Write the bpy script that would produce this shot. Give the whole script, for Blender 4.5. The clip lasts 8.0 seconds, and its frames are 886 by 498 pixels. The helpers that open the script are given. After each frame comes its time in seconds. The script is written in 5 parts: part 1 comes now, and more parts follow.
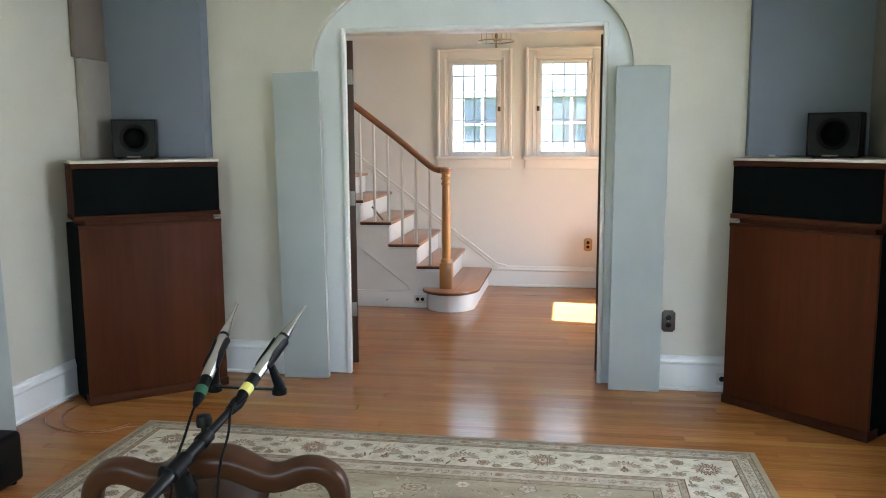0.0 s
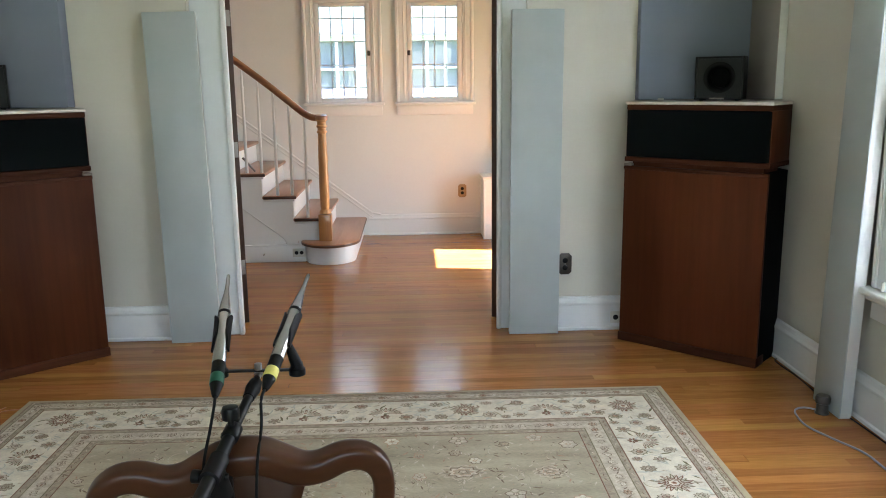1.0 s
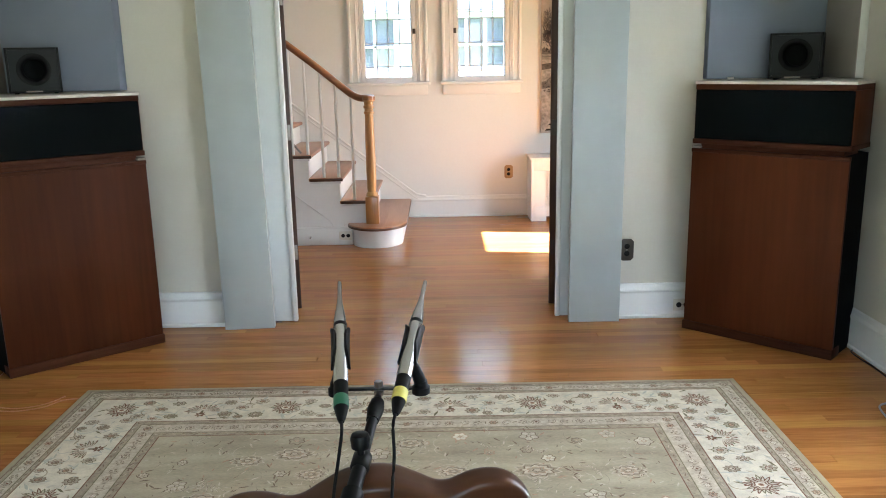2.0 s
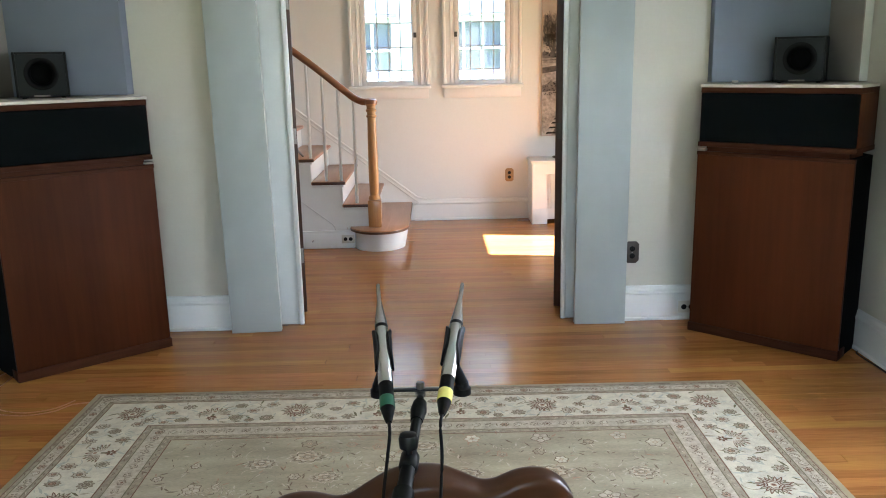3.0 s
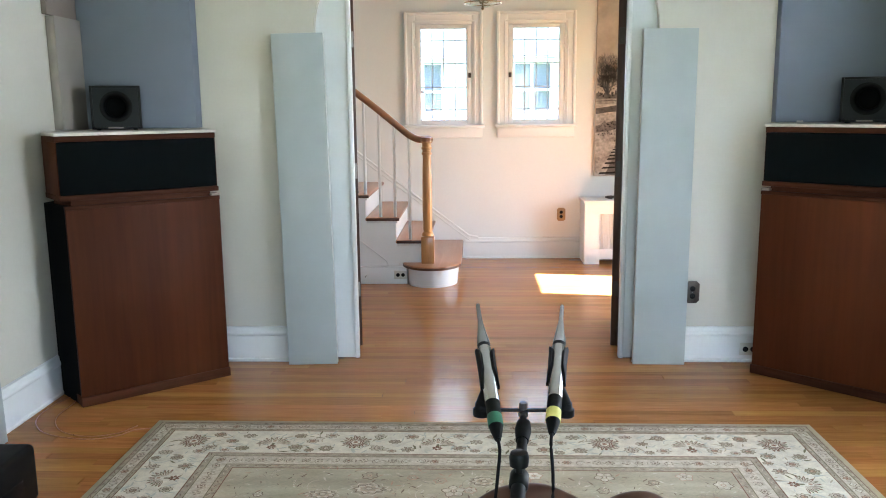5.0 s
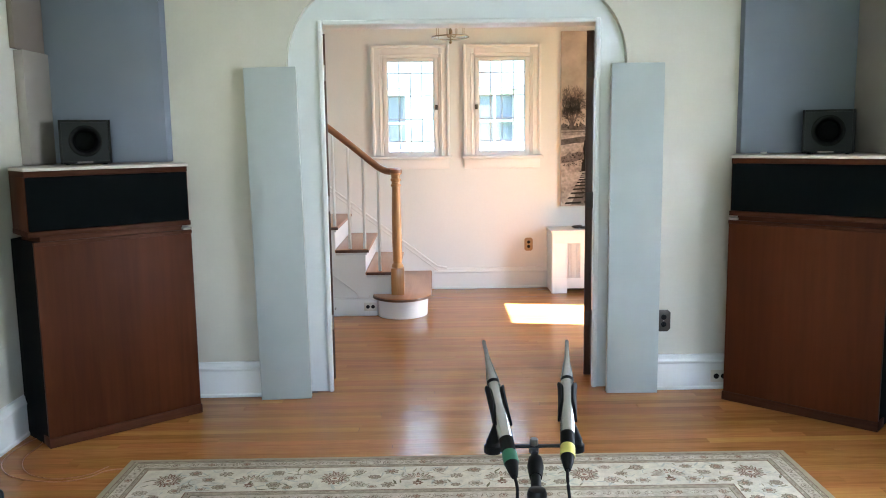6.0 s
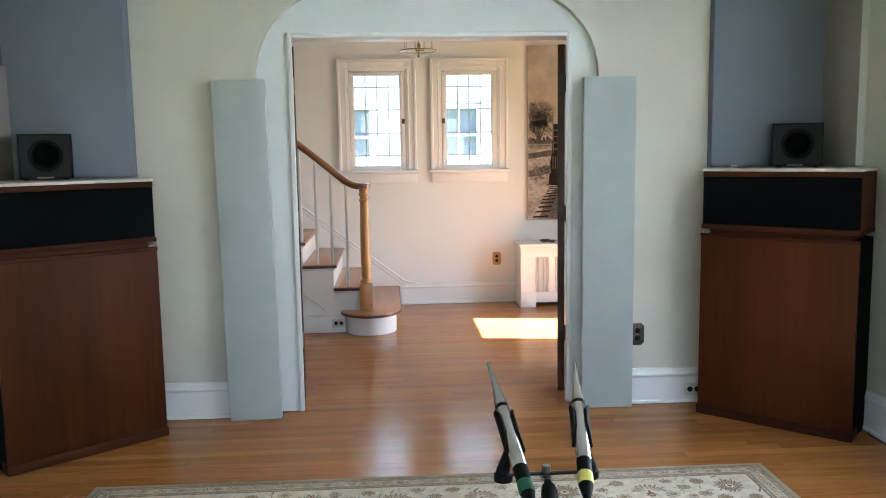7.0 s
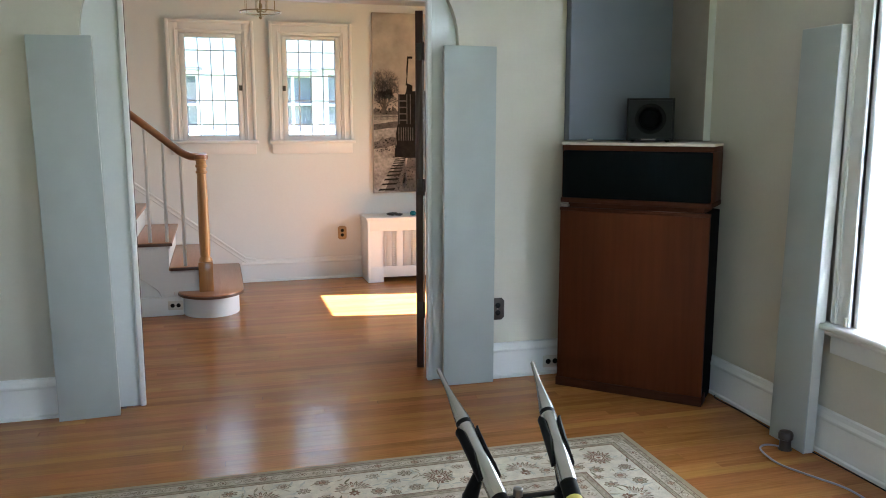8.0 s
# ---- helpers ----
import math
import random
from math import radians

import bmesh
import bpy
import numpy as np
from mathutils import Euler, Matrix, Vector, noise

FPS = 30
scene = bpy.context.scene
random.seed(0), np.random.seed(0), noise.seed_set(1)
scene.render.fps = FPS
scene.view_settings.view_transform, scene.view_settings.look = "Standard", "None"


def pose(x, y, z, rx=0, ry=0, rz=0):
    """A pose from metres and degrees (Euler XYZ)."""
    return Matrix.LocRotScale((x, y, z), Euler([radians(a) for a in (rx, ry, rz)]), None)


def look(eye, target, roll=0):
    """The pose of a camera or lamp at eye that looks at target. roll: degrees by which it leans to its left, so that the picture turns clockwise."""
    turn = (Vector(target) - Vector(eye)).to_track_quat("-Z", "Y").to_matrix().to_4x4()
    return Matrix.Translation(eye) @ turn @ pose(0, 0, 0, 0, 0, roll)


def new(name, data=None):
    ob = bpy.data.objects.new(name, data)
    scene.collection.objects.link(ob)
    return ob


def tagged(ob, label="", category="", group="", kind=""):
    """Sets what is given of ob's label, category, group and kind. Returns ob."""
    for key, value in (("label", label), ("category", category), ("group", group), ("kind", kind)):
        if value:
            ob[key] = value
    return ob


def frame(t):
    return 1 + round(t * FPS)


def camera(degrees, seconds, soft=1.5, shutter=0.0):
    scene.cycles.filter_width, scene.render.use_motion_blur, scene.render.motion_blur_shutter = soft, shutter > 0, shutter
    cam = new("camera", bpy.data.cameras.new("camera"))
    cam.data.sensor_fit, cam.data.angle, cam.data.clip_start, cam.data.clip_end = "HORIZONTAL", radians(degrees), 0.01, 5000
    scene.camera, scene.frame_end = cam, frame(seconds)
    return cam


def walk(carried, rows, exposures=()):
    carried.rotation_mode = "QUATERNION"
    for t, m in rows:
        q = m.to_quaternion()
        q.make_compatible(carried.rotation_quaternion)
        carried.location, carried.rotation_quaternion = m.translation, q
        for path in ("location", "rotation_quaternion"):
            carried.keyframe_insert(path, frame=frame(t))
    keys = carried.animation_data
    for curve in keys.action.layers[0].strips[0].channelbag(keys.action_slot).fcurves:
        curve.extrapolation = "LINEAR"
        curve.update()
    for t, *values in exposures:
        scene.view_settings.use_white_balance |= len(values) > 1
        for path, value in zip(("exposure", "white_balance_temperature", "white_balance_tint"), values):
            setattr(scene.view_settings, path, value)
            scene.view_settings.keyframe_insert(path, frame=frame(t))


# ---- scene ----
EXPOSURE = 4.75
cam = camera(57.4, 8.0, soft=1.0)
PATH = [
    (0, (0.601, -4.679, 1.43), (0.293, -2.721, 1.163), -0.3),
    (0.2, (0.533, -4.652, 1.427), (0.253, -2.694, 1.132), -0.1),
    (0.5, (0.396, -4.611, 1.435), (0.273, -2.645, 1.092), -0.3),
    (0.7, (0.336, -4.601, 1.438), (0.335, -2.637, 1.059), -0.5),
    (1, (0.272, -4.579, 1.435), (0.351, -2.621, 1.035), -0.7),
    (1.2, (0.238, -4.554, 1.433), (0.311, -2.595, 1.033), -0.7),
    (1.5, (0.188, -4.493, 1.442), (0.23, -2.539, 1.018), -1.0),
    (1.7, (0.161, -4.462, 1.449), (0.175, -2.513, 1.003), -1.1),
    (2, (0.115, -4.443, 1.455), (0.122, -2.495, 1.002), -1.1),
    (3.5, (0.034, -4.464, 1.459), (0.062, -2.514, 1.016), -1.2),
    (4, (0.018, -4.465, 1.436), (0.042, -2.515, 0.992), -1.2),
    (4.2, (0.01, -4.469, 1.426), (0.005, -2.514, 1.003), -1.0),
    (4.5, (-0.01, -4.467, 1.425), (-0.065, -2.504, 1.047), -0.7),
    (4.7, (-0.032, -4.469, 1.425), (-0.108, -2.503, 1.068), -0.6),
    (5.8, (-0.103, -4.469, 1.442), (-0.146, -2.494, 1.13), -0.7),
    (6, (-0.127, -4.479, 1.443), (-0.105, -2.498, 1.17), -0.8),
    (6.2, (-0.142, -4.487, 1.442), (-0.067, -2.504, 1.194), -0.9),
    (6.5, (-0.157, -4.485, 1.445), (-0.057, -2.501, 1.206), -1.0),
    (7, (-0.191, -4.418, 1.442), (-0.072, -2.436, 1.202), -0.9),
    (7.2, (-0.216, -4.38, 1.439), (-0.049, -2.402, 1.195), -0.6),
    (7.5, (-0.256, -4.288, 1.447), (0.109, -2.341, 1.168), -0.1),
    (7.7, (-0.292, -4.24, 1.446), (0.159, -2.314, 1.152), 0.0),
    (8, (-0.324, -4.193, 1.44), (0.209, -2.29, 1.127), 0.0),
]
GAIN = [(0.0, -0.17, 6240), (0.5, -0.18, 6420), (1.0, -0.22, 6410), (1.5, -0.2, 6410), (2.0, 0.06, 6370), (3.5, -0.13, 6210), (4.0, 0.02, 6150), (4.5, 0.2, 6070), (5.8, 0.22, 6000), (6.5, 0.12, 6000), (7.0, -0.12, 6070), (7.5, -0.4, 6150), (8.0, -0.41, 6130)]  # seconds, stops, white balance
walk(cam, [(t, look(eye, target, roll)) for t, eye, target, roll in PATH], exposures=[(t, EXPOSURE + e, k, 14) for t, e, k in GAIN])

# ---- world, sun and window light ----
SUN_EL, SUN_AZ = radians(46), radians(99.4)
world = bpy.data.worlds.new("world")
scene.world = world
world.use_nodes = True
wn = world.node_tree.nodes
sky = wn.new("ShaderNodeTexSky")
sky.sky_type, sky.sun_disc = "NISHITA", False
sky.sun_elevation, sky.sun_rotation = SUN_EL, SUN_AZ
world.node_tree.links.new(sky.outputs[0], wn["Background"].inputs[0])
wn["Background"].inputs[1].default_value = 0.05

sun = new("sun", bpy.data.lights.new("sun", "SUN"))
sun.data.energy, sun.data.angle, sun.data.color = 4.2, radians(0.5), (1.0, 0.985, 0.97)
to_sun = Vector((math.sin(SUN_AZ) * math.cos(SUN_EL), math.cos(SUN_AZ) * math.cos(SUN_EL), math.sin(SUN_EL)))
sun.matrix_world = look(to_sun * 30, (0, 0, 0))


def window_light(name, eye, target, w, h, watts, color, spread=180):
    lamp = new(name, bpy.data.lights.new(name, "AREA"))
    lamp.data.shape, lamp.data.size, lamp.data.size_y = "RECTANGLE", w, h
    lamp.data.energy, lamp.data.color = watts, color
    lamp.data.spread = radians(spread)
    lamp.matrix_world = look(eye, target)


COOL, DAY, SKYBLUE = (0.86, 0.94, 1.0), (0.88, 0.94, 1.0), (0.58, 0.66, 1.0)
window_light("east_window_light", (2.16, -2.30, 1.40), (0.0, -2.30, 1.1), 1.45, 1.5, 1.28, COOL, 130)
# weak fill lamp added behind the camera; no source is known there
window_light("south_fill_light", (0.3, -6.44, 1.45), (0.3, 0.0, 1.2), 2.2, 1.4, 0.04, COOL)
window_light("hall_window_light", (-0.325, 3.16, 1.72), (-0.325, 0.0, 1.2), 0.42, 0.84, 0.105, SKYBLUE)
window_light("hall_window_light", (0.525, 3.16, 1.72), (0.525, 0.0, 1.2), 0.42, 0.84, 0.105, SKYBLUE)
window_light("front_door_light", (2.16, 1.80, 1.05), (0.0, 1.80, 0.9), 0.7, 1.9, 0.52, DAY, 105)


# ---- materials ----
def mat(name, color, rough=0.6, metal=0.0, vary=0.12, scale=6.0, fine=120.0, bump=0.1, coat=0.0, stretch=(1, 1, 1), spec=0.5, random_tone=0.0, dist=0.002):
    """A plain surface with broad stains, fine grain and relief."""
    m = bpy.data.materials.new(name)
    m.use_nodes = True
    nt = m.node_tree
    N, L = nt.nodes, nt.links
    b = N["Principled BSDF"]
    tc = N.new("ShaderNodeTexCoord")
    mp = N.new("ShaderNodeMapping")
    mp.inputs["Scale"].default_value = stretch
    L.new(tc.outputs["Object"], mp.inputs["Vector"])
    big, small = N.new("ShaderNodeTexNoise"), N.new("ShaderNodeTexNoise")
    big.inputs["Scale"].default_value, small.inputs["Scale"].default_value = scale, fine
    big.inputs["Detail"].default_value, small.inputs["Detail"].default_value = 5, 3
    for n in (big, small):
        L.new(mp.outputs[0], n.inputs["Vector"])
    mix = N.new("ShaderNodeMix")
    mix.data_type = "FLOAT"
    mix.inputs[0].default_value = 0.35
    L.new(big.outputs[0], mix.inputs[2])
    L.new(small.outputs[0], mix.inputs[3])
    ramp = N.new("ShaderNodeValToRGB")
    c = Vector(color)
    ramp.color_ramp.elements[0].position, ramp.color_ramp.elements[1].position = 0.3, 0.7
    ramp.color_ramp.elements[0].color = (*(c * (1 - vary)), 1)
    ramp.color_ramp.elements[1].color = (*(c * (1 + vary)), 1)
    L.new(mix.outputs[0], ramp.inputs[0])
    out = ramp.outputs[0]
    if random_tone:
        info, hsv, mr = N.new("ShaderNodeObjectInfo"), N.new("ShaderNodeHueSaturation"), N.new("ShaderNodeMapRange")
        mr.inputs[3].default_value, mr.inputs[4].default_value = 1 - random_tone, 1 + random_tone
        L.new(info.outputs["Random"], mr.inputs[0])
        L.new(mr.outputs[0], hsv.inputs["Value"])
        L.new(out, hsv.inputs["Color"])
        out = hsv.outputs[0]
    L.new(out, b.inputs["Base Color"])
    rr = N.new("ShaderNodeMapRange")
    rr.inputs[3].default_value, rr.inputs[4].default_value = max(0.02, rough - 0.08), min(1, rough + 0.08)
    L.new(big.outputs[0], rr.inputs[0])
    L.new(rr.outputs[0], b.inputs["Roughness"])
    b.inputs["Metallic"].default_value = metal
    b.inputs["Specular IOR Level"].default_value = spec
    b.inputs["Coat Weight"].default_value = coat
    b.inputs["Coat Roughness"].default_value = 0.12
    if bump:
        bp = N.new("ShaderNodeBump")
        bp.inputs["Strength"].default_value, bp.inputs["Distance"].default_value = bump, dist
        L.new(mix.outputs[0], bp.inputs["Height"])
        L.new(bp.outputs[0], b.inputs["Normal"])
    return m


def wood(name, dark, light, along="x", rough=0.35, coat=0.0, scale=9.0, random_tone=0.0, hue=0.0, bump=0.08, spec=0.5, contrast=(0.3, 0.72), blotch=0.3, grain=0.38, islands=False):
    """Long-grained wood: stretched noise warped into streaks, with pores."""
    m = bpy.data.materials.new(name)
    m.use_nodes = True
    nt = m.node_tree
    N, L = nt.nodes, nt.links
    b = N["Principled BSDF"]
    tc, mp = N.new("ShaderNodeTexCoord"), N.new("ShaderNodeMapping")
    chance = N.new("ShaderNodeNewGeometry").outputs["Random Per Island"] if islands else N.new("ShaderNodeObjectInfo").outputs["Random"]
    mul = N.new("ShaderNodeVectorMath")
    mul.operation = "MULTIPLY_ADD"
    comb = N.new("ShaderNodeCombineXYZ")
    for k in range(3):
        L.new(chance, comb.inputs[k])
    L.new(comb.outputs[0], mul.inputs[0])
    mul.inputs[1].default_value = (37.0, 53.0, 19.0)
    L.new(tc.outputs["Object"], mul.inputs[2])
    st = {"x": (0.09, 1.6, 1.6), "y": (1.6, 0.09, 1.6), "z": (1.6, 1.6, 0.09)}[along]
    mp.inputs["Scale"].default_value = st
    L.new(mul.outputs[0], mp.inputs["Vector"])
    n1, n2, n3 = N.new("ShaderNodeTexNoise"), N.new("ShaderNodeTexNoise"), N.new("ShaderNodeTexNoise")
    for n, sc, de, di in ((n1, scale, 4, 0.8), (n2, scale * 9, 3, 0.2), (n3, scale * 0.22, 2, 0.0)):
        n.inputs["Scale"].default_value, n.inputs["Detail"].default_value, n.inputs["Distortion"].default_value = sc, de, di
        L.new(mp.outputs[0], n.inputs["Vector"])
    m1, m2 = N.new("ShaderNodeMix"), N.new("ShaderNodeMix")
    m1.inputs[0].default_value, m2.inputs[0].default_value = grain, blotch
    L.new(n1.outputs[0], m1.inputs[2])
    L.new(n2.outputs[0], m1.inputs[3])
    L.new(m1.outputs[0], m2.inputs[2])
    L.new(n3.outputs[0], m2.inputs[3])
    ramp = N.new("ShaderNodeValToRGB")
    ramp.color_ramp.elements[0].position, ramp.color_ramp.elements[1].position = contrast
    ramp.color_ramp.elements[0].color, ramp.color_ramp.elements[1].color = (*dark, 1), (*light, 1)
    L.new(m2.outputs[0], ramp.inputs[0])
    hsv, mr, mh = N.new("ShaderNodeHueSaturation"), N.new("ShaderNodeMapRange"), N.new("ShaderNodeMapRange")
    mr.inputs[3].default_value, mr.inputs[4].default_value = 1 - random_tone, 1 + random_tone
    mh.inputs[3].default_value, mh.inputs[4].default_value = 0.5 - hue, 0.5 + hue
    frac = N.new("ShaderNodeMath")
    frac.operation = "FRACT"
    m7 = N.new("ShaderNodeMath")
    m7.operation = "MULTIPLY"
    m7.inputs[1].default_value = 7.31
    L.new(chance, m7.inputs[0])
    L.new(m7.outputs[0], frac.inputs[0])
    L.new(chance, mr.inputs[0])
    L.new(frac.outputs[0], mh.inputs[0])
    L.new(mr.outputs[0], hsv.inputs["Value"])
    L.new(mh.outputs[0], hsv.inputs["Hue"])
    L.new(ramp.outputs[0], hsv.inputs["Color"])
    L.new(hsv.outputs[0], b.inputs["Base Color"])
    rr = N.new("ShaderNodeMapRange")
    rr.inputs[3].default_value, rr.inputs[4].default_value = rough + 0.08, max(0.03, rough - 0.06)
    L.new(m2.outputs[0], rr.inputs[0])
    L.new(rr.outputs[0], b.inputs["Roughness"])
    b.inputs["Specular IOR Level"].default_value = spec
    b.inputs["Coat Weight"].default_value, b.inputs["Coat Roughness"].default_value = coat, 0.15
    bp = N.new("ShaderNodeBump")
    bp.inputs["Strength"].default_value, bp.inputs["Distance"].default_value = bump, 0.002
    L.new(m1.outputs[0], bp.inputs["Height"])
    L.new(bp.outputs[0], b.inputs["Normal"])
    return m


def glass_mat(name, tint=(1, 1, 1), rough=0.0):
    m = bpy.data.materials.new(name)
    m.use_nodes = True
    b = m.node_tree.nodes["Principled BSDF"]
    b.inputs["Base Color"].default_value = (*tint, 1)
    b.inputs["Transmission Weight"].default_value, b.inputs["Roughness"].default_value, b.inputs["IOR"].default_value = 1.0, rough, 1.45
    return m


def thin_glass(name, gloss):
    """Thin clear glass: mostly see-through, with a faint soft sheen."""
    m = bpy.data.materials.new(name)
    m.use_nodes = True
    N, L = m.node_tree.nodes, m.node_tree.links
    t, g, mix = N.new("ShaderNodeBsdfTransparent"), N.new("ShaderNodeBsdfGlossy"), N.new("ShaderNodeMixShader")
    t.inputs[0].default_value, g.inputs["Roughness"].default_value = (0.95, 0.97, 0.95, 1), 0.35
    mix.inputs[0].default_value = gloss
    L.new(t.outputs[0], mix.inputs[1])
    L.new(g.outputs[0], mix.inputs[2])
    L.new(mix.outputs[0], N["Material Output"].inputs[0])
    return m


def shade_mat(name):
    """Thin white cloth that lets the daylight through."""
    m = bpy.data.materials.new(name)
    m.use_nodes = True
    N, L = m.node_tree.nodes, m.node_tree.links
    t, d, mix = N.new("ShaderNodeBsdfTranslucent"), N.new("ShaderNodeBsdfDiffuse"), N.new("ShaderNodeMixShader")
    t.inputs[0].default_value, d.inputs[0].default_value = (0.72, 0.76, 0.80, 1), (0.80, 0.82, 0.84, 1)
    mix.inputs[0].default_value = 0.55
    L.new(t.outputs[0], mix.inputs[1])
    L.new(d.outputs[0], mix.inputs[2])
    L.new(mix.outputs[0], N["Material Output"].inputs[0])
    return m


CREAM = mat("cream_wall_paint", (0.58, 0.56, 0.485), 0.65, vary=0.035, scale=1.3, fine=60, bump=0.12)
HALL_CREAM = mat("hall_wall_paint", (0.71, 0.735, 0.73), 0.6, vary=0.03, scale=1.2, fine=60, bump=0.1)
CEIL = mat("ceiling_plaster", (0.78, 0.76, 0.72), 0.8, vary=0.03, scale=2, fine=80, bump=0.15)
WHITE = mat("white_trim_paint", (0.74, 0.76, 0.75), 0.38, vary=0.03, scale=3, fine=50, bump=0.05)
# the trim white again, lighter and warmer to carry the hall's bounced light
HALLTRIM = mat("bounce_tinted_white_paint", (0.79, 0.785, 0.775), 0.4, vary=0.03, scale=3, fine=50, bump=0.05)
ARCHW = mat("pale_arch_paint", (0.66, 0.70, 0.70), 0.5, vary=0.03, scale=2, fine=60, bump=0.06)
PANELF = mat("grey_panel_fabric", (0.40, 0.442, 0.438), 0.9, vary=0.06, scale=4, fine=420, bump=0.35, spec=0.2)
PANEDGE = mat("pale_panel_edge", (0.62, 0.63, 0.60), 0.8, vary=0.05, scale=9, fine=300, bump=0.2, spec=0.2)
BLUEF = mat("slate_blue_fabric", (0.19, 0.215, 0.265), 0.95, vary=0.05, scale=3, fine=500, bump=0.35, spec=0.15)
BROWNF = mat("brown_fabric", (0.215, 0.175, 0.15), 0.95, vary=0.08, scale=4, fine=400, bump=0.3, spec=0.15)
BEIGEF = mat("beige_board", (0.29, 0.26, 0.235), 0.9, vary=0.09, scale=5, fine=300, bump=0.25, spec=0.2)
OAK = wood("oak_floor_wood", (0.240, 0.092, 0.023), (0.455, 0.202, 0.057), "x", rough=0.17, coat=0.03, scale=9, random_tone=0.15, hue=0.007, bump=0.05, spec=0.24, contrast=(0.33, 0.68), grain=0.55)
OAKFAR = wood("oak_floor_wood_joined", (0.240, 0.092, 0.023), (0.455, 0.202, 0.057), "x", rough=0.17, coat=0.03, scale=9, random_tone=0.15, hue=0.007, bump=0.05, spec=0.22, contrast=(0.33, 0.68), grain=0.5, islands=True)
TREAD = wood("oak_tread_wood", (0.28, 0.12, 0.05), (0.44, 0.21, 0.10), "y", rough=0.3, coat=0.2, scale=10)
GAP = mat("floor_underlay", (0.09, 0.040, 0.016), 0.9, vary=0.2)
VENEER = wood("walnut_veneer", (0.022, 0.0054, 0.0020), (0.116, 0.0320, 0.0105), "z", rough=0.5, scale=3.2, random_tone=0.12, bump=0.02, spec=0.09, contrast=(0.32, 0.68), blotch=0.6)
VENEERH = wood("walnut_rail_wood", (0.030, 0.0085, 0.0040), (0.088, 0.0285, 0.0125), "x", rough=0.55, scale=8, bump=0.03, spec=0.08)
# darker than the treads: scuffing plus the edge's shade, both in the colour
NOSEW = wood("worn_shaded_nosing_wood", (0.045, 0.018, 0.009), (0.13, 0.055, 0.026), "x", rough=0.4, scale=9)
NEWELW = wood("golden_newel_wood", (0.30, 0.125, 0.035), (0.58, 0.30, 0.10), "z", rough=0.28, coat=0.4, scale=10)
RAILW = wood("brown_handrail_wood", (0.17, 0.062, 0.022), (0.33, 0.135, 0.052), "x", rough=0.3, coat=0.4, scale=10)
MAHOG = wood("mahogany_wood", (0.026, 0.0080, 0.0030), (0.088, 0.029, 0.0098), "x", rough=0.36, coat=0.08, scale=6, bump=0.02, spec=0.28, contrast=(0.25, 0.78))
DARKDOOR = wood("dark_door_wood", (0.030, 0.013, 0.008), (0.080, 0.036, 0.021), "z", rough=0.4, scale=8)
BLACKCAB = mat("black_cabinet_paint", (0.003, 0.0036, 0.0036), 0.8, vary=0.2, bump=0.05, spec=0.06)
GRILLE = mat("black_grille_cloth", (0.0035, 0.005, 0.0055), 0.95, vary=0.15, scale=5, fine=700, bump=0.4, spec=0.06)
SLAB = mat("pale_top_board", (0.60, 0.55, 0.50), 0.45, vary=0.08, scale=8, fine=90, bump=0.08)
BLACKP = mat("black_plastic", (0.0045, 0.005, 0.0055), 0.42, vary=0.2, scale=20, fine=300, bump=0.0, spec=0.18)
GREYP = mat("charcoal_plastic", (0.0105, 0.0130, 0.0140), 0.6, vary=0.12, scale=10, fine=500, bump=0.15, spec=0.25)
RUBBER = mat("black_rubber", (0.0045, 0.0045, 0.005), 0.55, vary=0.15, scale=30, fine=300, bump=0.0, spec=0.13)
SILVER = mat("satin_silver_metal", (0.44, 0.44, 0.43), 0.24, metal=1.0, vary=0.03, scale=20, fine=300, bump=0.0)
CHROME = mat("chrome_metal", (0.30, 0.30, 0.30), 0.3, metal=1.0, vary=0.03, bump=0.0)
NICKEL = mat("nickel_hinge_metal", (0.34, 0.33, 0.31), 0.5, metal=0.8, vary=0.12, scale=40, fine=200)
BRASS = mat("aged_brass_metal", (0.27, 0.22, 0.13), 0.35, metal=0.9, vary=0.2, scale=40, fine=200)
BRONZE = mat("brown_cover_plate", (0.065, 0.054, 0.046), 0.4, metal=0.4, vary=0.15, scale=50, fine=300)
TANPLATE = mat("tan_cover_plate", (0.36, 0.25, 0.14), 0.4, metal=0.3, vary=0.12, scale=50, fine=300)
COPPER = mat("copper_wire", (0.50, 0.20, 0.10), 0.3, metal=0.6, vary=0.1, scale=60)
GREYCORD = mat("grey_cord", (0.30, 0.29, 0.32), 0.6, vary=0.1, scale=60)
GREEN = mat("green_tape", (0.010, 0.105, 0.055), 0.5, vary=0.1, scale=80, fine=400)
YELLOW = mat("yellow_tape", (0.62, 0.55, 0.13), 0.5, vary=0.08, scale=80, fine=400)
IVORY = mat("ivory_plastic", (0.62, 0.60, 0.53), 0.4, vary=0.05, scale=40)
TEAL = mat("teal_glaze", (0.03, 0.22, 0.24), 0.25, vary=0.2, scale=40)
LEAD = mat("lead_came", (0.42, 0.46, 0.53), 0.5, metal=0.0, vary=0.12, scale=60)
GLASS = glass_mat("clear_window_glass", (0.97, 0.99, 1.0))
BOWLGLASS = thin_glass("lamp_glass", 0.05)
SHADE = shade_mat("white_shade_cloth")
SEATF = mat("tan_seat_fabric", (0.30, 0.22, 0.14), 0.9, vary=0.15, scale=20, fine=400, bump=0.3)
SIDING = mat("white_siding_paint", (0.84, 0.85, 0.86), 0.6, vary=0.05, scale=2)
FARGLASS = mat("dark_far_glass", (0.19, 0.205, 0.245), 0.15, vary=0.3, scale=1.5, bump=0.0)
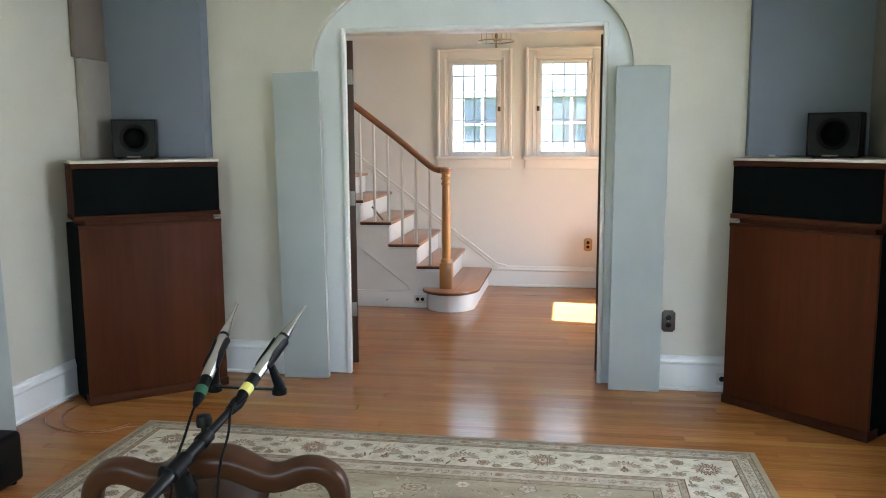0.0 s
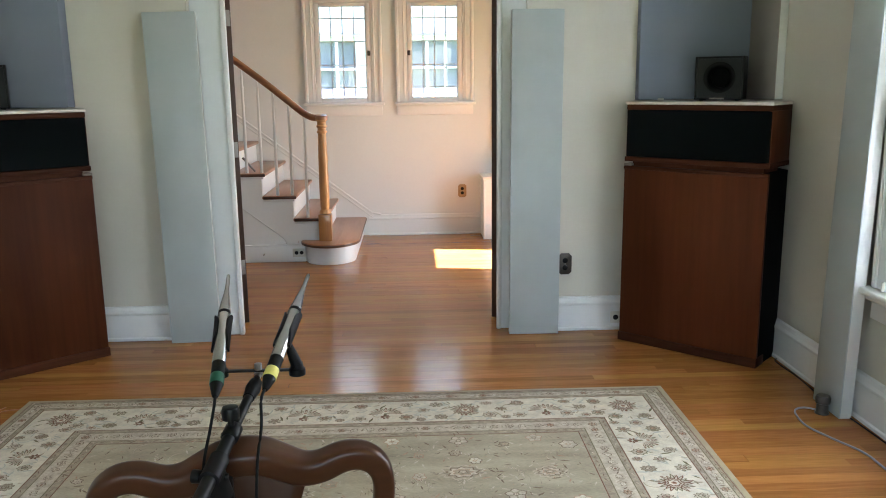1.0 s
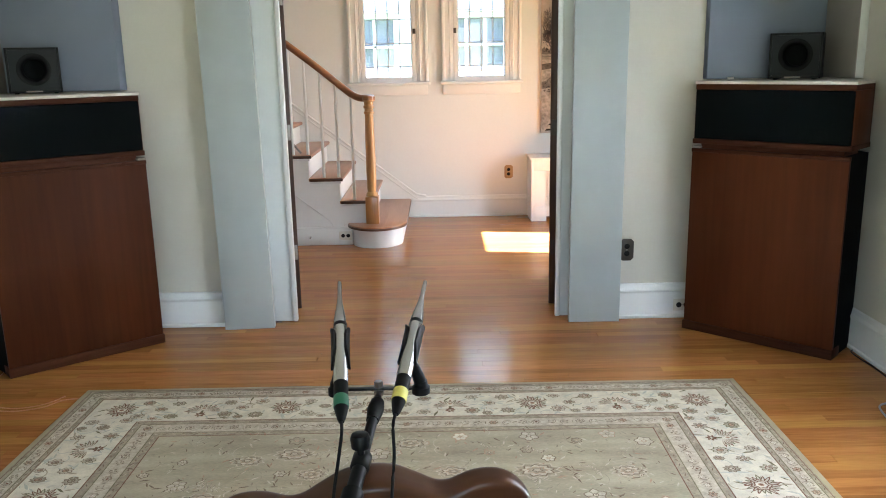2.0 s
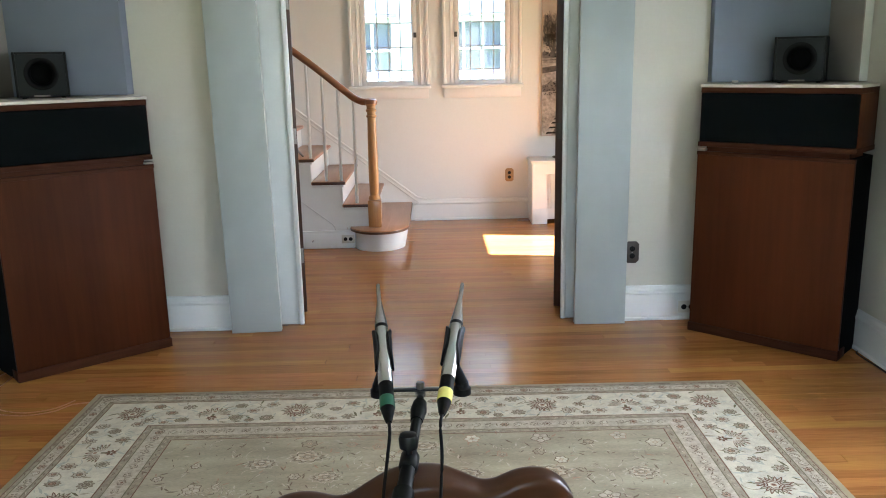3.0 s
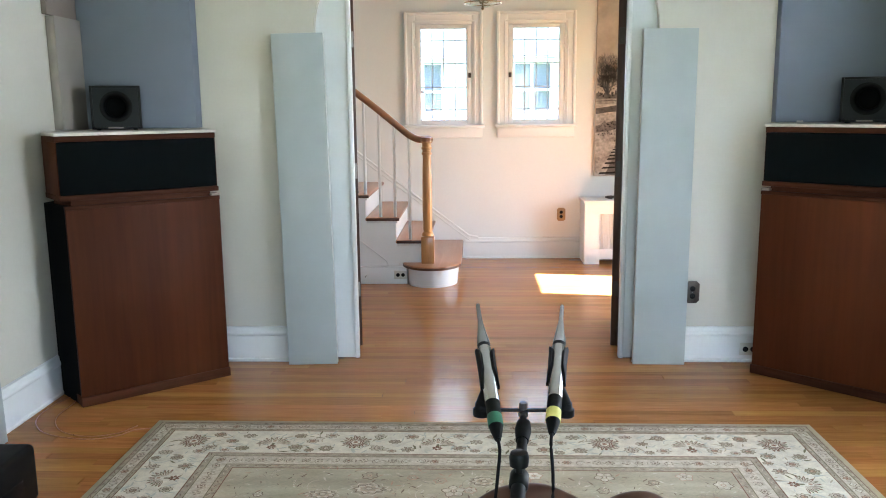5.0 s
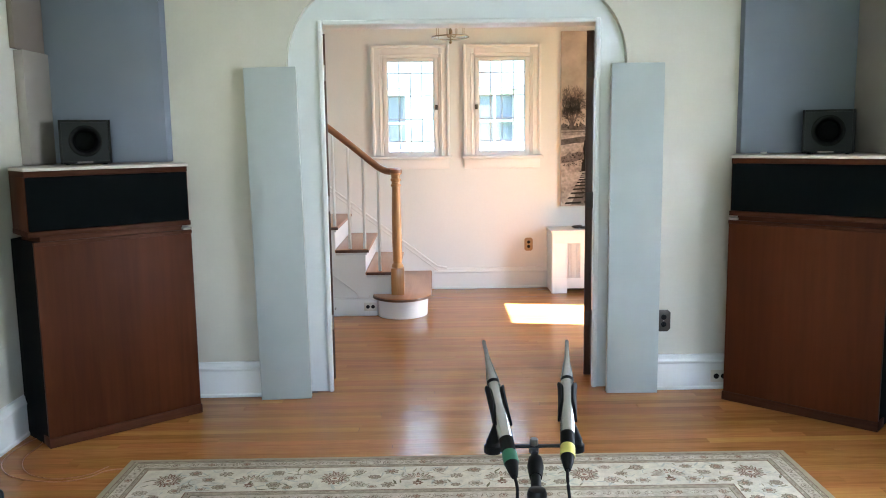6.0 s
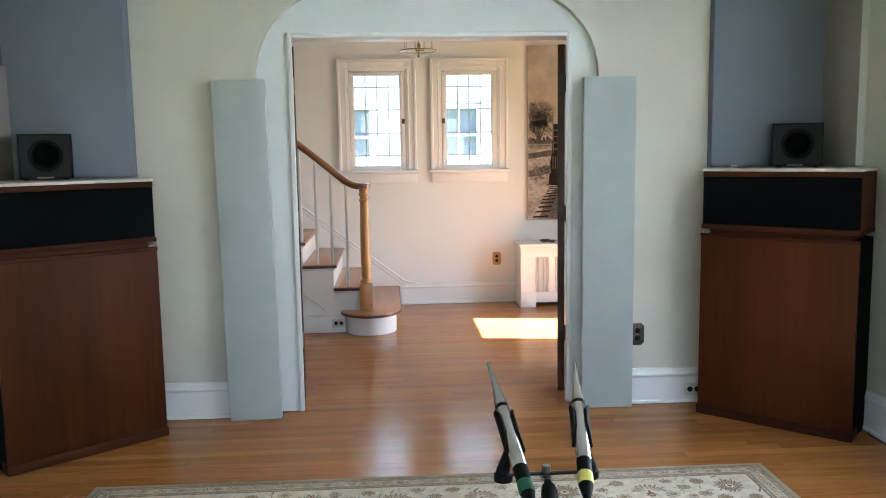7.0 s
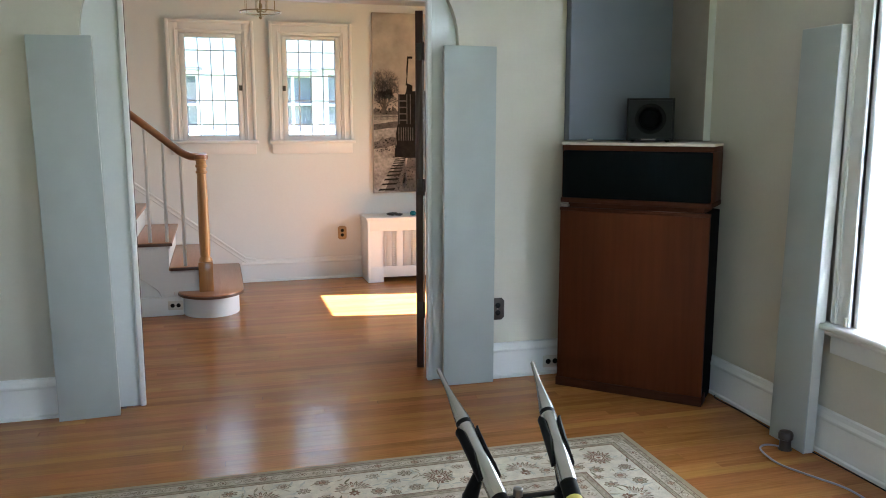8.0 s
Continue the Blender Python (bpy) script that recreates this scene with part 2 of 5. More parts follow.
GRASS = mat("lawn", (0.06, 0.10, 0.03), 0.9, vary=0.4, scale=3, fine=40, bump=0.3)
R_EDGE = mat("rug_edge_wool", (0.36, 0.305, 0.205), 0.95, vary=0.13, scale=12, fine=350, bump=0.5, spec=0.1)
R_TAUPE = mat("rug_taupe_wool", (0.310, 0.262, 0.195), 0.95, vary=0.34, scale=40, fine=150, bump=0.5, spec=0.1)
R_CREAM = mat("rug_cream_wool", (0.575, 0.525, 0.425), 0.95, vary=0.22, scale=22, fine=150, bump=0.5, spec=0.1)
R_FIELD = mat("rug_sage_wool", (0.350, 0.306, 0.224), 0.95, vary=0.34, stretch=(0.5, 2.0, 1.0), scale=5, fine=150, bump=0.5, spec=0.1)
R_BROWN = mat("rug_brown_wool", (0.170, 0.088, 0.058), 0.95, vary=0.3, scale=60, fine=300, bump=0.4, spec=0.1)
R_OLIVE = mat("rug_olive_wool", (0.155, 0.135, 0.080), 0.95, vary=0.25, scale=60, fine=300, bump=0.4, spec=0.1)
R_ROSE = mat("rug_rose_wool", (0.36, 0.235, 0.165), 0.95, vary=0.25, scale=50, fine=300, bump=0.4, spec=0.1)
R_LINE = mat("rug_soft_line_wool", (0.175, 0.128, 0.090), 0.95, vary=0.22, scale=60, fine=300, bump=0.4, spec=0.1)
R_PALE = mat("rug_pale_taupe_wool", (0.455, 0.392, 0.312), 0.95, vary=0.30, scale=45, fine=150, bump=0.5, spec=0.1)
R_SAGE = mat("rug_pale_sage_wool", (0.40, 0.41, 0.355), 0.95, vary=0.15, scale=40, fine=300, bump=0.4, spec=0.1)
INK = mat("dark_print_ink", (0.016, 0.014, 0.013), 0.7, vary=0.5, scale=20, fine=120, bump=0.0, spec=0.1)
GREYINK = mat("grey_print_ink", (0.115, 0.105, 0.10), 0.7, vary=0.6, scale=12, fine=60, bump=0.0, spec=0.1)
SNOW = mat("pale_print_snow", (0.30, 0.28, 0.26), 0.7, spec=0.1, vary=0.75, scale=9, fine=45, bump=0.0)
PRINTSKY = mat("print_sky", (0.44, 0.39, 0.345), 0.7, vary=0.42, scale=1.6, fine=9, bump=0.0, spec=0.1)


# ---- mesh helpers ----
def bx(bm, x0, x1, y0, y1, z0, z1, bevel=0.0, seg=2):
    r = bmesh.ops.create_cube(bm, size=1)
    for v in r["verts"]:
        v.co = Vector(((x0 + x1) / 2 + v.co.x * (x1 - x0), (y0 + y1) / 2 + v.co.y * (y1 - y0), (z0 + z1) / 2 + v.co.z * (z1 - z0)))
    if bevel:
        es = list({e for v in r["verts"] for e in v.link_edges})
        bmesh.ops.bevel(bm, geom=es, offset=bevel, segments=seg, affect="EDGES", profile=0.5)
    return bm


def block(x0, x1, y0, y1, z0, z1, bevel=0.0, seg=2):
    return bx(bmesh.new(), x0, x1, y0, y1, z0, z1, bevel, seg)


def prism(outline, lo, hi, axis="z", bevel=0.0):
    """An outline of two coordinates, extruded along the third axis."""
    bm = bmesh.new()
    def place(a, b, c):
        return {"z": (a, b, c), "y": (a, c, b), "x": (c, a, b)}[axis]
    vs = [bm.verts.new(place(a, b, lo)) for a, b in outline]
    f = bm.faces.new(vs)
    r = bmesh.ops.extrude_face_region(bm, geom=[f])
    d = Vector(place(0, 0, hi - lo))
    for v in r["geom"]:
        if isinstance(v, bmesh.types.BMVert):
            v.co += d
    bmesh.ops.recalc_face_normals(bm, faces=bm.faces)
    if bevel:
        bmesh.ops.bevel(bm, geom=list(bm.edges), offset=bevel, segments=2, affect="EDGES", profile=0.5)
    return bm


def lathe(bm, profile, seg=24, m=None):
    """Turns (radius, height) round the z axis, then applies m."""
    m = m or Matrix()
    rings = []
    for r, z in profile:
        rings.append([bm.verts.new(m @ Vector((r * math.cos(2 * math.pi * k / seg), r * math.sin(2 * math.pi * k / seg), z))) for k in range(seg)])
    for a, b in zip(rings, rings[1:]):
        for k in range(seg):
            bm.faces.new((a[k], a[(k + 1) % seg], b[(k + 1) % seg], b[k]))
    bm.faces.new(rings[0][::-1])
    bm.faces.new(rings[-1])
    return bm


def sweep(bm, pts, radii, seg=12, side=None, closed=False, power=1.0):
    """A tube along pts; radii: one number, or (across, along side) for each point; power under 1 squares the section."""
    def bent(v):
        return math.copysign(abs(v) ** power, v)
    pts = [Vector(p) for p in pts]
    rings = []
    n = len(pts)
    for i, p in enumerate(pts):
        a = pts[(i - 1) % n] if (i or closed) else pts[0]
        b = pts[(i + 1) % n] if (i < n - 1 or closed) else pts[-1]
        d = (b - a).normalized()
        s = Vector(side) if side else (Vector((0, 0, 1)) if abs(d.z) < 0.9 else Vector((1, 0, 0)))
        u = d.cross(s).normalized()
        w = u.cross(d).normalized()
        r = radii[i] if isinstance(radii, (list, tuple)) else radii
        ru, rw = r if isinstance(r, (list, tuple)) else (r, r)
        rings.append([bm.verts.new(p + u * ru * bent(math.cos(2 * math.pi * (k + 0.5) / seg)) + w * rw * bent(math.sin(2 * math.pi * (k + 0.5) / seg))) for k in range(seg)])
    pairs = list(zip(rings, rings[1:])) + ([(rings[-1], rings[0])] if closed else [])
    for a, b in pairs:
        for k in range(seg):
            bm.faces.new((a[k], a[(k + 1) % seg], b[(k + 1) % seg], b[k]))
    if not closed:
        bm.faces.new(rings[0][::-1])
        bm.faces.new(rings[-1])
    bmesh.ops.recalc_face_normals(bm, faces=bm.faces)
    return bm


def smooth_path(pts, steps=6):
    """Catmull-Rom points through pts."""
    pts = [Vector(p) for p in pts]
    out = []
    for i in range(len(pts) - 1):
        p0, p1, p2, p3 = pts[max(i - 1, 0)], pts[i], pts[i + 1], pts[min(i + 2, len(pts) - 1)]
        for k in range(steps):
            t = k / steps
            out.append(0.5 * (2 * p1 + (p2 - p0) * t + (2 * p0 - 5 * p1 + 4 * p2 - p3) * t * t + (3 * p1 - p0 - 3 * p2 + p3) * t ** 3))
    return out + [pts[-1]]


def mesh_of(name, bm, material, smooth=None):
    me = bpy.data.meshes.new(name)
    bm.normal_update()
    bm.to_mesh(me)
    bm.free()
    me.materials.append(material)
    if smooth:
        me.polygons.foreach_set("use_smooth", [True] * len(me.polygons))
        me.set_sharp_from_angle(angle=radians(smooth))
    return me


def part(name, bm, material, parent, label="", smooth=35, m=None):
    ob = new(name, mesh_of(name, bm, material, smooth))
    ob.parent = parent
    if m is not None:
        ob.matrix_basis = m
    return tagged(ob, label)


def thing(name, label, category, m=None, group="", kind=""):
    ob = new(name)
    ob.empty_display_size = 0.1
    if m is not None:
        ob.matrix_basis = m
    return tagged(ob, label, category, group, kind)


def single(name, bm, material, label, category, m=None, group="", kind="", smooth=35):
    ob = new(name, mesh_of(name, bm, material, smooth))
    if m is not None:
        ob.matrix_basis = m
    return tagged(ob, label, category, group, kind)


def setting(name, bm, material, label, category="structure", smooth=None):
    return single(name, bm, material, label, category, kind="structure", smooth=smooth)


def moulding(profile, a, b, inward):
    """A profile of (proud, height) run along the floor line from a to b; inward: the way that the wall faces."""
    bm = bmesh.new()
    w = Vector((*inward, 0))
    ends = []
    for p in (a, b):
        ends.append([bm.verts.new(Vector((*p, 0)) + w * d + Vector((0, 0, z))) for d, z in profile])
    n = len(profile)
    for k in range(n):
        bm.faces.new((ends[0][k], ends[0][(k + 1) % n], ends[1][(k + 1) % n], ends[1][k]))
    bm.faces.new(ends[0])
    bm.faces.new(ends[1][::-1])
    bmesh.ops.recalc_face_normals(bm, faces=bm.faces)
    return bm


# ---- large structure ----
XW, XE, YS, YF, ZC = -2.19, 2.205, -6.5, 3.21, 2.62
OL, OR, OZ = -0.722, 0.778, 2.06      # the opening between room and hall
JL, JR = -0.80, 0.842
AL, AR, AZ, AR_R = -0.910, 0.937, 1.845, 0.45   # the arched recess round it

arch = [(AL, 0.0), (AL, AZ)]
arch += [(AL + AR_R - AR_R * math.cos(a), AZ + AR_R * math.sin(a)) for a in [math.pi / 2 * k / 16 for k in range(1, 17)]]
arch += [(AR - AR_R + AR_R * math.sin(a), AZ + AR_R * math.cos(a)) for a in [math.pi / 2 * k / 16 for k in range(0, 17)]]
arch += [(AR, 0.0)]
def pierced(across, up, holes, lo, hi, axis):
    """One wall, cut at the given lines, with some of its cells left open; lo, hi: its faces along the axis."""
    bm = bmesh.new()
    def place(a, b, c):
        return {"y": (a, c, b), "x": (c, a, b)}[axis]
    grid = [[bm.verts.new(place(a, b, lo)) for b in up] for a in across]
    cells = [bm.faces.new((grid[i][j], grid[i + 1][j], grid[i + 1][j + 1], grid[i][j + 1])) for i in range(len(across) - 1) for j in range(len(up) - 1) if (i, j) not in holes]
    grown = bmesh.ops.extrude_face_region(bm, geom=cells, use_keep_orig=True)
    for v in grown["geom"]:
        if isinstance(v, bmesh.types.BMVert):
            v.co += Vector(place(0, 0, hi - lo))
    bmesh.ops.recalc_face_normals(bm, faces=bm.faces)
    return bm


setting("wall_north", prism([(-2.6, 0.0)] + arch + [(2.4, 0.0), (2.4, ZC), (-2.6, ZC)], 0.0, 0.05, "y"), CREAM, "cream painted plaster wall with an arched recess")
frame_outline = [(AL - 0.1, 0), (OL, 0), (OL, OZ), (OR, OZ), (OR, 0), (AR + 0.1, 0), (AR + 0.1, 2.4), (AL - 0.1, 2.4)]
setting("arch_infill", prism(frame_outline, 0.052, 0.09, "y"), ARCHW, "pale painted flat surround inside the arch", smooth=None)
setting("wall_hall_south", prism([(-2.6, 0), (JL, 0), (JL, OZ + 0.02), (JR, OZ + 0.02), (JR, 0), (2.4, 0), (2.4, ZC), (-2.6, ZC)], 0.092, 0.25, "y"), HALL_CREAM, "cream hall side of the dividing wall")

trim = thing("opening_trim", "white painted lining and bead round the opening", "trim", kind="structure")
part("jamb", block(JL, JL + 0.02, 0.091, 0.262, 0, OZ, 0.002), WHITE, trim)
part("jamb", block(JR - 0.02, JR, 0.091, 0.262, 0, OZ, 0.002), WHITE, trim)
part("head", block(JL, JR, 0.091, 0.262, OZ, OZ + 0.02, 0.002), ARCHW, trim)
part("bead", block(OL - 0.022, OL + 0.006, 0.034, 0.056, 0, OZ + 0.02, 0.007, 3), WHITE, trim)
part("bead", block(OR - 0.006, OR + 0.022, 0.034, 0.056, 0, OZ + 0.02, 0.007, 3), WHITE, trim)
part("bead", block(OL + 0.006, OR - 0.006, 0.034, 0.056, OZ - 0.006, OZ + 0.02, 0.007, 3), WHITE, trim)

# west and south walls, and the east wall with its window and the hall's doorway
setting("wall_west", block(XW - 0.2, XW, YS - 0.2, 0.0, 0, ZC), CREAM, "cream painted plaster side wall")
# unseen opening, added in the back wall to go with the fill lamp
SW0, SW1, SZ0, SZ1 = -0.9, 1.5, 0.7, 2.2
setting("wall_south", pierced([XW, SW0, SW1, XE], [0, SZ0, SZ1, ZC], {(1, 1)}, YS - 0.2, YS, "y"), CREAM, "cream painted back wall, unseen, with an added opening")
EW0, EW1, EZ0, EZ1 = -3.10, -1.50, 0.60, 2.20
setting("wall_east", pierced([YS - 0.2, EW0, EW1, 0.25], [0, EZ0, EZ1, ZC], {(1, 1)}, XE, XE + 0.2, "x"), CREAM, "cream painted plaster wall with a window")
DY0, DY1, DZ = 1.385, 2.16, 2.02
setting("wall_hall_east", pierced([0.2505, DY0, DY1, YF + 0.24], [0, DZ, ZC], {(1, 0)}, XE, XE + 0.2, "x"), HALL_CREAM, "cream hall wall with the open front doorway")
setting("wall_hall_west", block(-2.8, -2.6, 0.0, YF + 0.24, 0, ZC), HALL_CREAM, "cream wall at the head of the stairs")
HW = [(-0.59, -0.06), (0.265, 0.795)]
HZ0, HZ1 = 1.265, 2.185
setting("wall_hall_north", pierced([-2.6, HW[0][0], HW[0][1], HW[1][0], HW[1][1], XE], [0, HZ0, HZ1, ZC], {(1, 1), (3, 1)}, YF, YF + 0.24, "y"), HALL_CREAM, "cream hall wall with two leaded windows")
setting("ceiling", block(-2.8, XE + 0.2, YS - 0.2, YF + 0.24, ZC, ZC + 0.12), CEIL, "white plaster ceiling")
floor = setting("floor", block(-2.8, XE + 0.2, YS - 0.2, YF + 0.24, -0.12, -0.004), GAP, "narrow oak strip floor with a satin varnish")

# baseboards
BASE = [(0, 0), (0.034, 0), (0.034, 0.014), (0.026, 0.020), (0.024, 0.150), (0.030, 0.158), (0.030, 0.166), (0.020, 0.178), (0.014, 0.196), (0.0, 0.200)]
def baseboard(a, b, inward):
    return setting("baseboard", moulding(BASE, a, b, inward), WHITE, "tall white painted baseboard with a moulded top", "baseboard")
baseboard((XW, 0), (AL - 0.004, 0), (0, -1))
baseboard((AR + 0.004, 0), (XE, 0), (0, -1))
baseboard((XW, YS), (XW, -0.036), (1, 0))
baseboard((XE, YS), (XE, -0.036), (-1, 0))
baseboard((-0.13, YF), (XE, YF), (0, -1))
baseboard((XW, YS), (XE, YS), (0, 1))


# ---- windows ----
def hall_window(name, x0, x1, latch_right):
    """A leaded casement: moulded casing, stool, apron, sash, cames and single panes."""
    w = thing(name, "white casement window with small leaded panes", "window", kind="structure")
    o0, o1 = x0 - 0.092, x1 + 0.092
    part("casing", block(o0, x0 + 0.004, YF - 0.022, YF, 1.272, 2.285, 0.004), HALLTRIM, w)
    part("casing", block(x1 - 0.004, o1, YF - 0.022, YF, 1.272, 2.285, 0.004), HALLTRIM, w)
    part("casing", block(x0 + 0.004, x1 - 0.004, YF - 0.022, YF, HZ1 - 0.004, 2.285, 0.004), HALLTRIM, w)
    for a, b, c, d in ((o0 - 0.006, o0 + 0.022, 1.272, 2.291), (o1 - 0.022, o1 + 0.006, 1.272, 2.291), (o0 + 0.022, o1 - 0.022, 2.264, 2.291)):
        part("back_band", block(a, b, YF - 0.036, YF - 0.003, c, d, 0.006), HALLTRIM, w)
    for a, b, c, d in ((x0 - 0.030, x0 - 0.016, 1.272, HZ1 + 0.03), (x1 + 0.016, x1 + 0.030, 1.272, HZ1 + 0.03), (x0 - 0.016, x1 + 0.016, HZ1 + 0.016, HZ1 + 0.03)):
        part("casing_bead", block(a, b, YF - 0.028, YF - 0.020, c, d, 0.003), HALLTRIM, w)
    part("window_sill", block(o0 - 0.022, o1 + 0.022, YF - 0.075, YF + 0.06, 1.242, 1.270, 0.009, 3), HALLTRIM, w)
    part("apron", block(o0, o1, YF - 0.024, YF, 1.150, 1.242, 0.006), HALLTRIM, w)
    g0, g1, gz0, gz1 = x0 + 0.052, x1 - 0.052, 1.312, 2.146
    ys = YF - 0.016
    part("reveal", block(x0, x0 + 0.012, YF - 0.002, YF + 0.20, HZ0, HZ1), HALLTRIM, w)
    part("reveal", block(x1 - 0.012, x1, YF - 0.002, YF + 0.20, HZ0, HZ1), HALLTRIM, w)
    part("reveal", block(x0 + 0.012, x1 - 0.012, YF - 0.002, YF + 0.20, HZ1 - 0.012, HZ1), HALLTRIM, w)
    part("sash_stile", block(x0 + 0.0095, g0, ys, ys + 0.04, HZ0 + 0.006, HZ1 - 0.014, 0.004), HALLTRIM, w)
    part("sash_stile", block(g1, x1 - 0.0095, ys, ys + 0.04, HZ0 + 0.006, HZ1 - 0.014, 0.004), HALLTRIM, w)
    part("sash_rail", block(g0, g1, ys, ys + 0.04, HZ0 + 0.006, gz0, 0.004), HALLTRIM, w)
    part("sash_rail", block(g0, g1, ys, ys + 0.04, gz1, HZ1 - 0.0095, 0.004), HALLTRIM, w)
    xs = [g0 + (g1 - g0) * k / 4 for k in range(5)]
    zs = [gz1 - (gz1 - gz0) * f for f in (0, 0.130, 0.378, 0.636, 0.883, 1)]
    bm = bmesh.new()
    for x in xs:
        bx(bm, x - 0.0049, x + 0.0049, ys + 0.014, ys + 0.026, gz0, gz1)
    for z in zs:
        bx(bm, g0, g1, ys + 0.0135, ys + 0.0265, z - 0.0049, z + 0.0049)
    part("lead_cames", bm, LEAD, w, "grey lead strips between the panes")
    for i in range(4):
        for j in range(5):
            cx, cz = (xs[i] + xs[i + 1]) / 2, (zs[j] + zs[j + 1]) / 2
            hw, hz = (xs[1] - xs[0]) / 2 - 0.002, (zs[j] - zs[j + 1]) / 2 - 0.002
            p = part("pane", block(-hw, hw, -0.0012, 0.0012, -hz, hz), GLASS, w, smooth=None, m=pose(cx, ys + 0.02, cz, random.uniform(-0.7, 0.7), 0, random.uniform(-0.9, 0.9)))
            p.visible_shadow = False
    lx = g1 + 0.028 if latch_right else g0 - 0.028
    la = part("latch", block(lx - 0.013, lx + 0.013, ys - 0.012, ys, 1.700, 1.745, 0.003), BRONZE, w, "dark bronze casement latch")
    part("lever", block(lx - 0.006, lx + 0.006, ys - 0.030, ys - 0.012, 1.712, 1.732, 0.003), BRONZE, la)
    for hz in (1.42, 2.02):
        hx = x0 + 0.006 if latch_right else x1 - 0.006
        part("hinge", block(hx - 0.008, hx + 0.008, ys - 0.008, ys + 0.006, hz - 0.03, hz + 0.03, 0.003), HALLTRIM, w)
    return w


hall_window("window_1", HW[0][0], HW[0][1], True)
hall_window("window_2", HW[1][0], HW[1][1], False)

ew = thing("window_3", "tall white sash window with a drawn white shade", "window", kind="structure")
xf = XE - 0.024
part("casing", block(xf, XE, EW1 - 0.004, EW1 + 0.094, 0.590, EZ1 + 0.11, 0.005), WHITE, ew)
part("casing", block(xf, XE, EW0 - 0.094, EW0 + 0.004, 0.590, EZ1 + 0.11, 0.005), WHITE, ew)
part("casing", block(xf, XE, EW0 + 0.004, EW1 - 0.004, EZ1 - 0.004, EZ1 + 0.11, 0.005), WHITE, ew)
part("casing_bead", block(xf - 0.010, XE - 0.003, EW1 + 0.070, EW1 + 0.100, 0.590, EZ1 + 0.116, 0.006), WHITE, ew)
part("window_sill", block(XE - 0.075, XE + 0.10, EW0 - 0.15, EW1 + 0.150, 0.560, 0.588, 0.010, 3), WHITE, ew)
part("cove", block(XE - 0.045, XE - 0.002, EW0 - 0.12, EW1 + 0.120, 0.534, 0.560, 0.010, 3), WHITE, ew)
part("apron", block(XE - 0.024, XE, EW0 - 0.10, EW1 + 0.100, 0.455, 0.534, 0.006), WHITE, ew)
part("reveal", block(XE - 0.004, XE + 0.2, EW1 - 0.03, EW1, EZ0 - 0.006, EZ1), WHITE, ew)
part("reveal", block(XE - 0.004, XE + 0.2, EW0, EW0 + 0.03, EZ0 - 0.006, EZ1), WHITE, ew)
for y0 in (EW0 - 0.010, EW1 - 0.004):
    part("stop_bead", block(xf - 0.008, XE - 0.002, y0, y0 + 0.014, 0.590, EZ1 + 0.01, 0.004), WHITE, ew)
part("shade_bracket", block(xf - 0.018, xf - 0.006, EW1 + 0.002, EW1 + 0.014, 0.592, 0.630, 0.003), IVORY, ew, "small pale bracket on the sill")
for y0, y1 in ((EW0 + 0.03, EW0 + 0.075), (EW1 - 0.075, EW1 - 0.03)):
    part("sash_stile", block(XE + 0.10, XE + 0.14, y0, y1, EZ0, EZ1, 0.004), WHITE, ew)
for z0, z1 in ((EZ0, EZ0 + 0.07), (1.38, 1.42), (EZ1 - 0.05, EZ1)):
    part("sash_rail", block(XE + 0.10, XE + 0.14, EW0 + 0.075, EW1 - 0.075, z0, z1, 0.004), WHITE, ew)
for z0, z1 in ((EZ0 + 0.07, 1.38), (1.42, EZ1 - 0.05)):
    p = part("pane", block(XE + 0.117, XE + 0.121, EW0 + 0.075, EW1 - 0.075, z0, z1), GLASS, ew, smooth=None)
    p.visible_shadow = False
single("roller_shade", block(XE - 0.0070, XE - 0.0055, EW0 + 0.006, EW1 - 0.006, 0.592, EZ1 - 0.006), SHADE, "thin white window shade glowing with daylight", "shade", smooth=None)

